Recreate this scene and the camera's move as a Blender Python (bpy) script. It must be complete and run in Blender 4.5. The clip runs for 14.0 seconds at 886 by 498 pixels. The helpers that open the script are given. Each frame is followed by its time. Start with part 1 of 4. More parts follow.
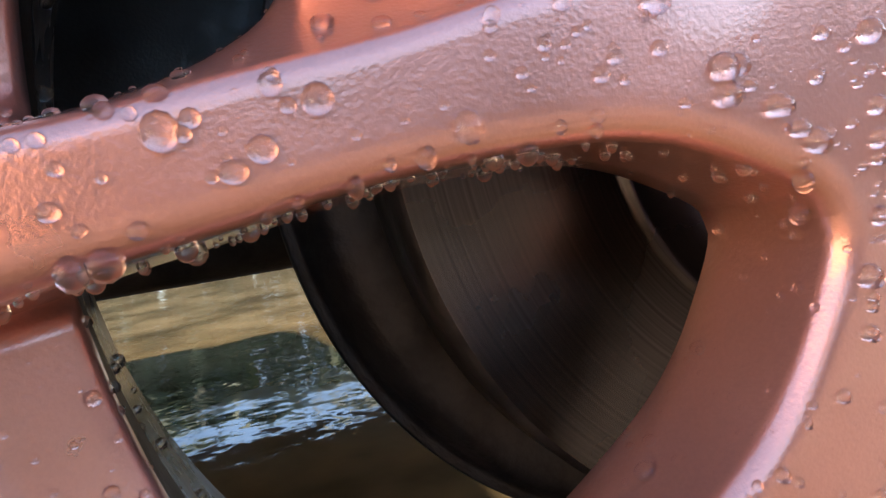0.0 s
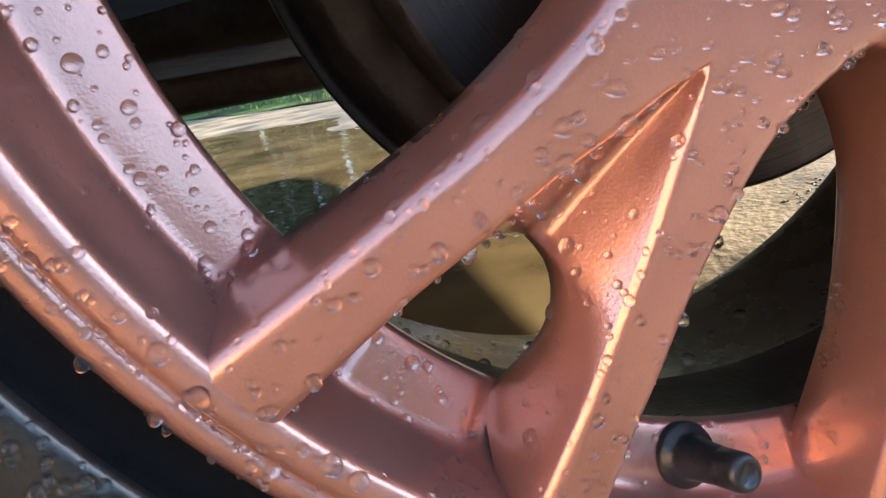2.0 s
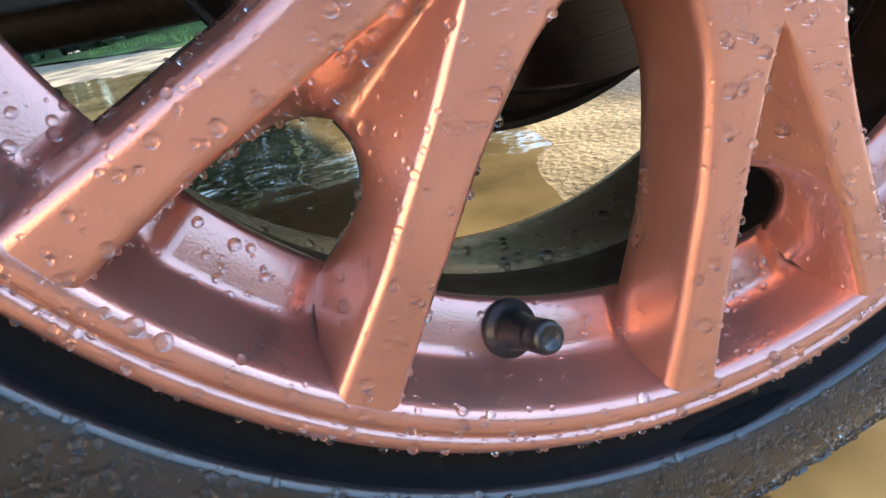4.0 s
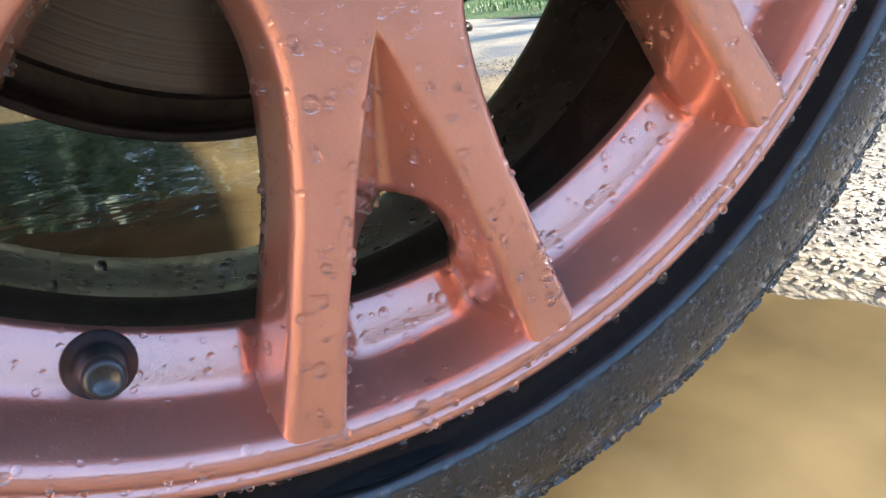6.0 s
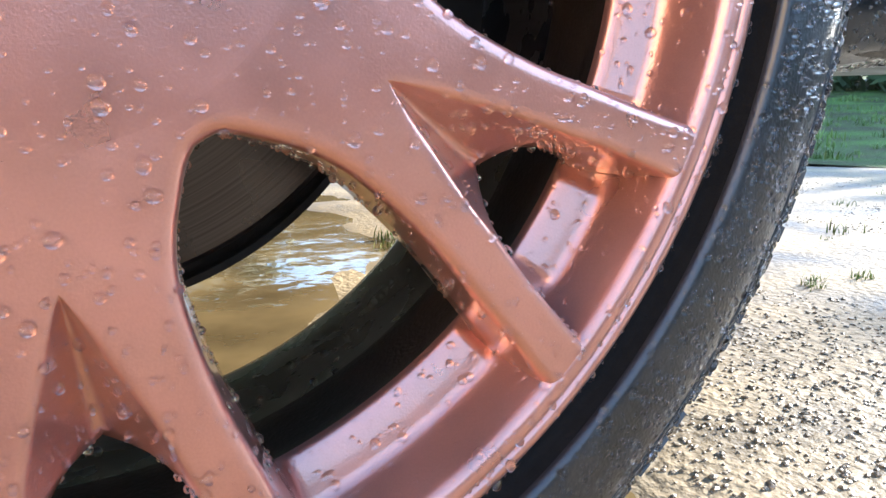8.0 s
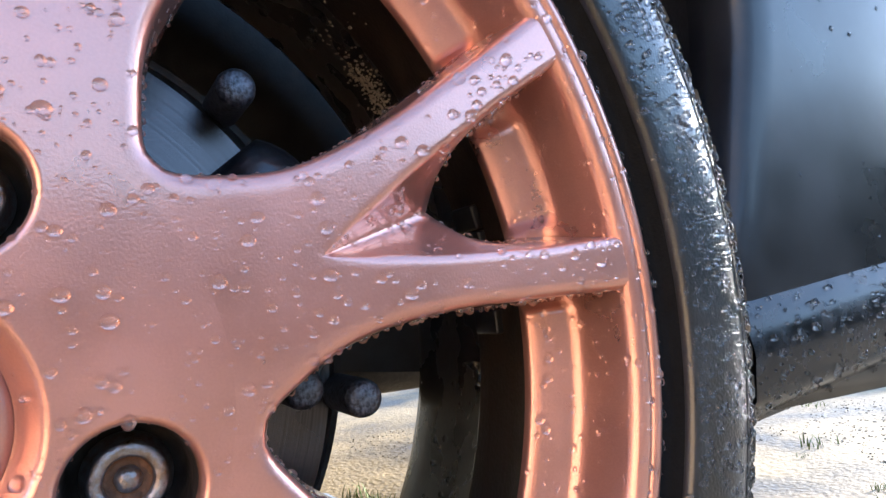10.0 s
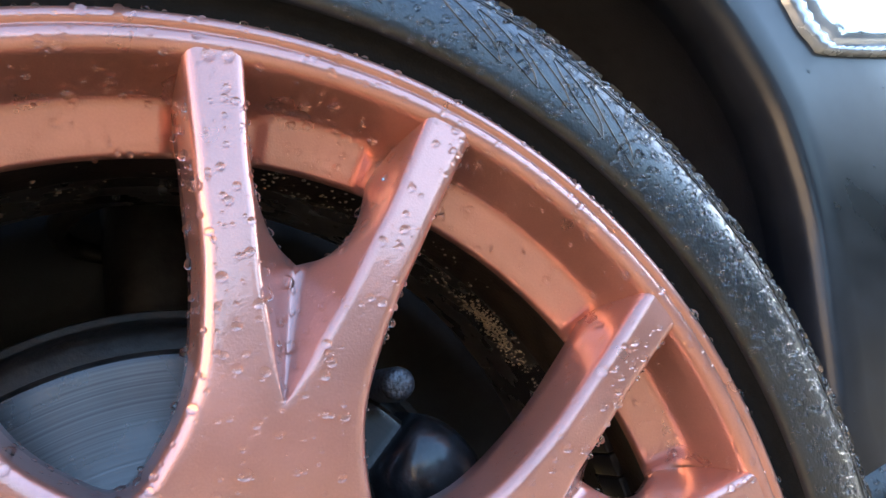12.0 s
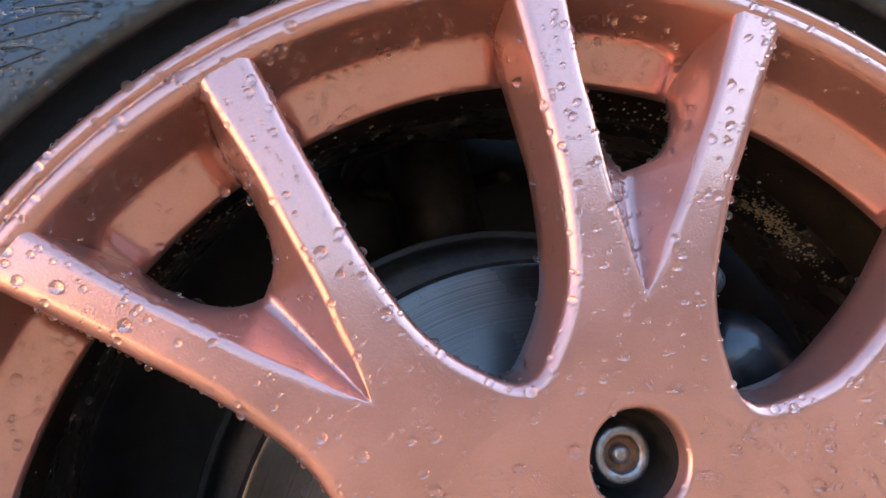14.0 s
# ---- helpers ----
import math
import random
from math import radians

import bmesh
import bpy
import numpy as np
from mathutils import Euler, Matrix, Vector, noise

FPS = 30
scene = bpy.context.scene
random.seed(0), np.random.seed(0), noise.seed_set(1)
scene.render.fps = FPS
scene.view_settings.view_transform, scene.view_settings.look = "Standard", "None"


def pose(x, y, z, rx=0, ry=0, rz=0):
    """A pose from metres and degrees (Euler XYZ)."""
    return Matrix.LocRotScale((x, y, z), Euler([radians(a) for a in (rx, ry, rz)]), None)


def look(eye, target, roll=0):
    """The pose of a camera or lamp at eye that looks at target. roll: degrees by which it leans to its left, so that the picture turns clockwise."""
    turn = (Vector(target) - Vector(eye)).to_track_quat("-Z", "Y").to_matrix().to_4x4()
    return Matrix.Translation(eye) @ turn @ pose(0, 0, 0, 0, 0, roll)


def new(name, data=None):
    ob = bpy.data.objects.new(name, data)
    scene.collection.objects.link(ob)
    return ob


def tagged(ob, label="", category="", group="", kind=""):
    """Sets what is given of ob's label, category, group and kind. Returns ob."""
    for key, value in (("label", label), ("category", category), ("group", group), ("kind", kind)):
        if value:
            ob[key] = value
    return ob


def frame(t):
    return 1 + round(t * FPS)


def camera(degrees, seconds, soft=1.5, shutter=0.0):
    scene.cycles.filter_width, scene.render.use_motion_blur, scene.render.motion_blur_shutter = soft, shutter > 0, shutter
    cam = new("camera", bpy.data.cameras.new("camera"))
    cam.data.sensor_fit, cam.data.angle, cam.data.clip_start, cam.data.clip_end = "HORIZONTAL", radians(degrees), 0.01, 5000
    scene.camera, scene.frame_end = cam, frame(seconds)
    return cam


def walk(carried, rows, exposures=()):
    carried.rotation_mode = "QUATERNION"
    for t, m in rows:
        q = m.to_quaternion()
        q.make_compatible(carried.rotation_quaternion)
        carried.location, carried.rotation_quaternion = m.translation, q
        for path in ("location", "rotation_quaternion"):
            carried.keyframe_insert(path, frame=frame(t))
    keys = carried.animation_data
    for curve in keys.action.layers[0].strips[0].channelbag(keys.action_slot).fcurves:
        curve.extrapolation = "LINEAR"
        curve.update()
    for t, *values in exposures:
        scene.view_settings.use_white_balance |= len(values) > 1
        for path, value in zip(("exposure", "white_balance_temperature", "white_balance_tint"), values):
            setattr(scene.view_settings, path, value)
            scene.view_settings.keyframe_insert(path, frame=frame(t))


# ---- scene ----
# ---------------------------------------------------------------- camera
cam = camera(66.09, 14.0)
PATH = [
    (0.0, -0.1680, -0.0805, 0.2862, 84.55, 8.07, -18.92),
    (0.5, -0.1620, -0.0834, 0.2684, 81.13, 9.39, -18.13),
    (1.0, -0.1615, -0.0886, 0.2519, 77.46, 10.85, -18.21),
    (1.5, -0.1659, -0.1050, 0.2446, 74.76, 10.28, -17.91),
    (2.0, -0.1697, -0.1205, 0.2376, 73.38, 10.03, -18.16),
    (2.2, -0.1690, -0.1300, 0.2337, 72.90, 10.60, -17.60),
    (4.3, -0.1295, -0.1491, 0.2209, 67.12, 9.34, -23.45),
    (4.5, -0.1179, -0.1501, 0.2185, 67.99, 8.75, -24.09),
    (5.0, -0.0949, -0.1557, 0.2117, 68.59, 7.32, -25.09),
    (5.5, -0.0697, -0.1613, 0.2048, 68.40, 5.95, -26.06),
    (6.0, -0.0506, -0.1629, 0.2035, 68.30, 5.15, -26.61),
    (6.5, -0.0347, -0.1644, 0.2021, 69.04, 4.30, -24.94),
    (7.0, -0.0118, -0.1651, 0.2127, 70.41, 2.99, -23.47),
    (7.5, 0.0064, -0.1676, 0.2231, 73.58, 1.00, -23.64),
    (8.0, 0.0248, -0.1733, 0.2372, 77.56, -0.51, -25.48),
    (8.5, 0.0453, -0.1842, 0.2463, 83.76, -0.06, -25.25),
    (9.0, 0.0464, -0.1788, 0.2675, 86.55, 0.04, -28.87),
    (9.2, 0.0485, -0.1790, 0.2808, 88.38, 1.24, -28.86),
    (11.3, 0.0207, -0.2008, 0.3802, 95.62, 6.90, -26.29),
    (11.5, 0.0166, -0.2065, 0.3926, 95.45, 7.49, -25.48),
    (12.0, -0.0033, -0.2051, 0.4062, 98.61, 11.45, -24.62),
    (12.5, -0.0135, -0.2128, 0.4149, 99.55, 13.65, -20.80),
    (13.0, -0.0364, -0.2126, 0.4135, 99.21, 15.03, -15.72),
    (13.5, -0.0623, -0.2049, 0.4117, 97.68, 15.05, -11.76),
    (14.0, -0.0631, -0.2069, 0.4080, 96.34, 14.97, -9.43),
]
walk(cam, [(r[0], pose(*r[1:])) for r in PATH],
     exposures=((0, 2.95, 6850, 18), (0.6, 3.68, 6900, 19), (1.4, 3.15, 6900, 15), (2.2, 2.85, 7000, 12), (4.5, 3.12, 6500, 8), (7.0, 3.08, 6350, 10), (8.2, 3.12, 6250, 10), (9.0, 2.98, 6250, 12), (11.3, 3.0, 6250, 10), (12.0, 3.12, 6300, 9), (13.0, 3.22, 6350, 9), (14, 2.98, 6400, 11)))

# ---------------------------------------------------------------- light
SUN_EL, SUN_AZ = radians(17), radians(83)      # azimuth from +y towards +x
world = bpy.data.worlds.new("sky")
scene.world = world
world.use_nodes = True
wn = world.node_tree.nodes
sky = wn.new("ShaderNodeTexSky")
sky.sky_type, sky.sun_disc = 'NISHITA', False
sky.sun_elevation, sky.sun_rotation = SUN_EL, SUN_AZ
sky.dust_density, sky.ozone_density = 0.4, 2.6
world.node_tree.links.new(sky.outputs[0], wn["Background"].inputs[0])
wn["Background"].inputs[1].default_value = 0.15
sun = new("sun", bpy.data.lights.new("sun", 'SUN'))
sun.data.energy, sun.data.angle, sun.data.color = 3.5, radians(0.6), (1.0, 0.93, 0.82)
sun_to = Vector((math.sin(SUN_AZ) * math.cos(SUN_EL), math.cos(SUN_AZ) * math.cos(SUN_EL), math.sin(SUN_EL)))
sun.matrix_world = look(sun_to * 20, (0, 0, 0))

# ---------------------------------------------------------------- materials


def material(name, base, rough=0.5, metal=0.0, var=0.15, scale=20.0, bump=0.0, bump_scale=100.0, coat=0.0,
             coat_rough=0.1, spec=0.5, dark=None, detail=6.0, rough_var=0.1, bump_dist=0.001):
    """A procedural surface in object space: two scales of tone, grain relief and uneven gloss."""
    m = bpy.data.materials.new(name)
    m.use_nodes = True
    n, l = m.node_tree.nodes, m.node_tree.links
    p = n["Principled BSDF"]
    co = n.new("ShaderNodeTexCoord")
    big = n.new("ShaderNodeTexNoise")
    big.inputs["Scale"].default_value, big.inputs["Detail"].default_value = scale, detail
    l.new(co.outputs["Object"], big.inputs["Vector"])
    fine = n.new("ShaderNodeTexNoise")
    fine.inputs["Scale"].default_value, fine.inputs["Detail"].default_value = bump_scale, 3
    l.new(co.outputs["Object"], fine.inputs["Vector"])
    ramp = n.new("ShaderNodeValToRGB")
    a = dark or tuple(c * (1 - var) for c in base)
    b = tuple(min(1, c * (1 + var)) for c in base)
    ramp.color_ramp.elements[0].position, ramp.color_ramp.elements[0].color = 0.32, (*a, 1)
    ramp.color_ramp.elements[1].position, ramp.color_ramp.elements[1].color = 0.68, (*b, 1)
    add = n.new("ShaderNodeMath")
    add.operation = 'MULTIPLY_ADD'
    l.new(fine.outputs["Fac"], add.inputs[0])
    add.inputs[1].default_value = 0.35
    sub = n.new("ShaderNodeMath")
    sub.operation = 'SUBTRACT'
    l.new(big.outputs["Fac"], sub.inputs[0])
    sub.inputs[1].default_value = 0.175
    l.new(sub.outputs[0], add.inputs[2])
    l.new(add.outputs[0], ramp.inputs["Fac"])
    l.new(ramp.outputs["Color"], p.inputs["Base Color"])
    rr = n.new("ShaderNodeMapRange")
    l.new(big.outputs["Fac"], rr.inputs["Value"])
    rr.inputs["From Min"].default_value, rr.inputs["From Max"].default_value = 0.3, 0.7
    rr.inputs["To Min"].default_value, rr.inputs["To Max"].default_value = max(0.02, rough - rough_var), min(1, rough + rough_var)
    l.new(rr.outputs["Result"], p.inputs["Roughness"])
    p.inputs["Metallic"].default_value = metal
    p.inputs["Coat Weight"].default_value, p.inputs["Coat Roughness"].default_value = coat, coat_rough
    p.inputs["Specular IOR Level"].default_value = spec
    if bump:
        bp = n.new("ShaderNodeBump")
        bp.inputs["Strength"].default_value, bp.inputs["Distance"].default_value = bump, bump_dist
        l.new(fine.outputs["Fac"], bp.inputs["Height"])
        l.new(bp.outputs["Normal"], p.inputs["Normal"])
    return m


def water_material(name):
    """Clear water beads: mirror gloss by Fresnel over a clear, partly bending body that lets light through."""
    m = bpy.data.materials.new(name)
    m.use_nodes = True
    n, l = m.node_tree.nodes, m.node_tree.links
    n.remove(n["Principled BSDF"])
    clear = n.new("ShaderNodeBsdfTransparent")
    bend = n.new("ShaderNodeBsdfRefraction")
    bend.inputs["IOR"].default_value, bend.inputs["Roughness"].default_value = 1.33, 0.0
    gloss = n.new("ShaderNodeBsdfGlossy")
    gloss.inputs["Roughness"].default_value = 0.05
    body = n.new("ShaderNodeMixShader")
    body.inputs[0].default_value = 0.9
    l.new(clear.outputs[0], body.inputs[1])
    l.new(bend.outputs[0], body.inputs[2])
    fres = n.new("ShaderNodeFresnel")
    fres.inputs["IOR"].default_value = 1.33
    out = n.new("ShaderNodeMixShader")
    l.new(fres.outputs[0], out.inputs[0])
    l.new(body.outputs[0], out.inputs[1])
    l.new(gloss.outputs[0], out.inputs[2])
    l.new(out.outputs[0], n["Material Output"].inputs["Surface"])
    return m


COPPER = material("copper_paint", (0.53, 0.246, 0.194), rough=0.31, metal=0.72, var=0.08, scale=30, bump=0.13, bump_scale=1250,
                  coat=1.0, coat_rough=0.085, rough_var=0.05, bump_dist=0.0006)
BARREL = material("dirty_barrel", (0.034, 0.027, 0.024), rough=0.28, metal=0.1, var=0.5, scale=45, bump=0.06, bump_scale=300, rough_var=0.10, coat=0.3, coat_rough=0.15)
RUBBER = material("wet_rubber", (0.0065, 0.0076, 0.0098), rough=0.42, var=0.4, scale=60, bump=0.25, bump_scale=900, rough_var=0.10, coat=0.75, coat_rough=0.20, spec=0.4)
BEAD = material("groove_rubber", (0.0060, 0.0062, 0.0066), rough=0.75, var=0.3, scale=200, bump=0.3, bump_scale=900, spec=0.12)
GRIME = material("brake_grime", (0.022, 0.015, 0.011), rough=0.55, var=0.5, scale=70, bump=0.3, bump_scale=500, spec=0.3)
STEEL = material("bolt_steel", (0.27, 0.28, 0.31), rough=0.36, metal=0.9, var=0.25, scale=300, bump=0.3, bump_scale=900, dark=(0.22, 0.15, 0.11))
PIN = material("dull_pin", (0.10, 0.11, 0.13), rough=0.42, metal=0.6, var=0.5, scale=500, bump=0.4, bump_scale=900, dark=(0.03, 0.03, 0.035))
RUST = material("rust", (0.16, 0.075, 0.04), rough=0.75, metal=0.2, var=0.4, scale=200, bump=0.5, bump_scale=800)
DISC = material("disc_iron", (0.10, 0.095, 0.094), rough=0.27, metal=0.95, var=0.2, scale=25)


def turned(m):
    """Fine rings about the y axis, as a lathe and worn pads leave them."""
    n, l = m.node_tree.nodes, m.node_tree.links
    p = n["Principled BSDF"]
    co = n.new("ShaderNodeTexCoord")
    flat = n.new("ShaderNodeVectorMath")
    flat.operation = 'MULTIPLY'
    flat.inputs[1].default_value = (1, 0, 1)
    l.new(co.outputs["Object"], flat.inputs[0])
    ln = n.new("ShaderNodeVectorMath")
    ln.operation = 'LENGTH'
    l.new(flat.outputs[0], ln.inputs[0])
    nz = n.new("ShaderNodeTexNoise")
    nz.noise_dimensions = '1D'
    nz.inputs["Scale"].default_value, nz.inputs["Detail"].default_value = 1100, 5
    l.new(ln.outputs["Value"], nz.inputs["W"])
    bp = n.new("ShaderNodeBump")
    bp.inputs["Strength"].default_value, bp.inputs["Distance"].default_value = 0.035, 0.0003
    l.new(nz.outputs["Fac"], bp.inputs["Height"])
    l.new(bp.outputs["Normal"], p.inputs["Normal"])
    ramp = n.new("ShaderNodeValToRGB")
    ramp.color_ramp.elements[0].position, ramp.color_ramp.elements[0].color = 0.3, (0.060, 0.053, 0.052, 1)
    ramp.color_ramp.elements[1].position, ramp.color_ramp.elements[1].color = 0.72, (0.095, 0.086, 0.085, 1)
    l.new(nz.outputs["Fac"], ramp.inputs["Fac"])
    l.new(ramp.outputs["Color"], p.inputs["Base Color"])
    tan = n.new("ShaderNodeTangent")
    tan.direction_type, tan.axis = 'RADIAL', 'Y'
    l.new(tan.outputs["Tangent"], p.inputs["Tangent"])
    p.inputs["Anisotropic"].default_value = 0.8


turned(DISC)
IRON = material("dark_iron", (0.035, 0.03, 0.028), rough=0.5, metal=0.5, var=0.4, scale=80, bump=0.4, bump_scale=300)
CALIPER = material("wet_caliper_iron", (0.020, 0.021, 0.025), rough=0.38, metal=0.4, var=0.5, scale=90, bump=0.5, bump_scale=260, coat=0.6, coat_rough=0.15)
PLASTIC = material("black_plastic", (0.018, 0.018, 0.02), rough=0.38, var=0.3, scale=100, bump=0.15, bump_scale=700)
PAINT = material("black_car_paint", (0.012, 0.013, 0.016), rough=0.36, var=0.3, scale=20, coat=0.18, coat_rough=0.15, spec=0.32)
LIP = material("wet_bumper_plastic", (0.012, 0.013, 0.015), rough=0.24, var=0.3, scale=100, spec=0.3)
MUD = material("wet_gravel_mud", (0.230, 0.180, 0.112), rough=0.65, var=0.4, scale=5, bump=0.55, bump_scale=110, dark=(0.085, 0.064, 0.038), spec=0.22,
               rough_var=0.25, bump_dist=0.005)
GRASS = material("grass", (0.11, 0.17, 0.03), rough=0.6, var=0.5, scale=5)
STONE = material("gravel_stone", (0.20, 0.16, 0.11), rough=0.5, var=0.4, scale=60, bump=0.4, bump_scale=300)
WATER = water_material("water_drops")

peel = COPPER.node_tree.nodes.new("ShaderNodeBump")
peel.inputs["Strength"].default_value, peel.inputs["Distance"].default_value = 0.03, 0.0006
grain = next(q for q in COPPER.node_tree.nodes if q.type == 'BUMP' and q != peel).inputs["Height"].links[0].from_socket
COPPER.node_tree.links.new(grain, peel.inputs["Height"])
COPPER.node_tree.links.new(peel.outputs["Normal"], COPPER.node_tree.nodes["Principled BSDF"].inputs["Coat Normal"])

# ---------------------------------------------------------------- small mesh tools


def part(name, bm, mat, parent, label="", smooth=True):
    """Links a bmesh as one mesh object under a thing."""
    me = bpy.data.meshes.new(name)
    bm.normal_update()
    bm.to_mesh(me)
    bm.free()
    if smooth:
        me.shade_smooth()
    me.materials.append(mat)
    ob = new(name, me)
    ob.parent = parent
    if label:
        tagged(ob, label)
    return ob


def thing(name, label, category, at=(0, 0, 0), kind="", group=""):
    ob = new(name)
    ob.location = at
    ob.empty_display_size = 0.05
    return tagged(ob, label, category, group, kind)


def solo(name, bm, mat, label, category, at=(0, 0, 0), kind="", smooth=True, group=""):
    ob = part(name, bm, mat, None, label, smooth)
    ob.location = at
    return tagged(ob, label, category, group, kind)


def lathe(bm, profile, seg=128, close=False):
    """Turns a profile of (r, y) about the y axis."""
    rings = []
    for r, y in profile:
        rings.append([bm.verts.new((r * math.cos(2 * math.pi * i / seg), y, r * math.sin(2 * math.pi * i / seg))) for i in range(seg)])
    pairs = list(zip(rings, rings[1:])) + ([(rings[-1], rings[0])] if close else [])
    for a, b in pairs:
        for i in range(seg):
            j = (i + 1) % seg
            bm.faces.new((a[i], a[j], b[j], b[i]))
    return rings


def cap(bm, ring):
    bm.faces.new(ring)


def box(bm, x0, y0, z0, x1, y1, z1, bevel=0.0):
    r = bmesh.ops.create_cube(bm, size=1, matrix=Matrix.Translation(((x0 + x1) / 2, (y0 + y1) / 2, (z0 + z1) / 2)) @ Matrix.Diagonal((x1 - x0, y1 - y0, z1 - z0, 1)))
    if bevel:
        vs = r["verts"]
        es = list({e for v in vs for e in v.link_edges})
        bmesh.ops.bevel(bm, geom=es, offset=bevel, segments=3, profile=0.5, affect='EDGES')


def smooth_line(points, n):
    """n points along a Catmull-Rom line through the points, evenly spaced by length."""
    p = np.array(points, float)
    p = np.vstack([2 * p[0] - p[1], p, 2 * p[-1] - p[-2]])
    out = []
    for i in range(1, len(p) - 2):
        for t in np.linspace(0, 1, 24, endpoint=False):
            a, b, c, d = p[i - 1], p[i], p[i + 1], p[i + 2]
            out.append(0.5 * (2 * b + (c - a) * t + (2 * a - 5 * b + 4 * c - d) * t * t + (3 * b - a - 3 * c + d) * t ** 3))
    out.append(p[-2])
    out = np.array(out)
    s = np.r_[0, np.cumsum(np.linalg.norm(np.diff(out, axis=0), axis=1))]
    q = np.linspace(0, s[-1], n)
    return np.stack([np.interp(q, s, out[:, k]) for k in range(out.shape[1])], 1)


def outward(bm):
    """Turns all faces of an open shell so that those on its front look to -y."""
    bmesh.ops.recalc_face_normals(bm, faces=bm.faces)
    bm.normal_update()
    if sum(f.normal.y * f.calc_area() for f in bm.faces if abs(f.normal.y) > 0.8) > 0:
        bmesh.ops.reverse_faces(bm, faces=bm.faces)


# ---------------------------------------------------------------- the wheel
HUB_Z = 0.300
SECTOR = 2 * math.pi / 7
FIRST = radians(275.6)
HUB_R = 0.0765


def face_y(u, v):
    """The front face of the spokes: nearly flat, a little proud towards the hub."""
    r = np.hypot(u, v)
    return np.interp(r, [0.0, 0.09, 0.11, 0.16, 0.217, 0.23], [-0.0040, -0.0040, -0.0037, -0.0022, 0.0006, 0.0012])


def grid_faces(bm, rows, flip=False):
    for a, b in zip(rows, rows[1:]):
        for i in range(len(a) - 1):
            q = (a[i], a[i + 1], b[i + 1], b[i])
            if len(set(q)) < 3:
                continue
            q = tuple(dict.fromkeys(q))
            try:
                bm.faces.new(q[::-1] if flip else q)
            except ValueError:
                pass


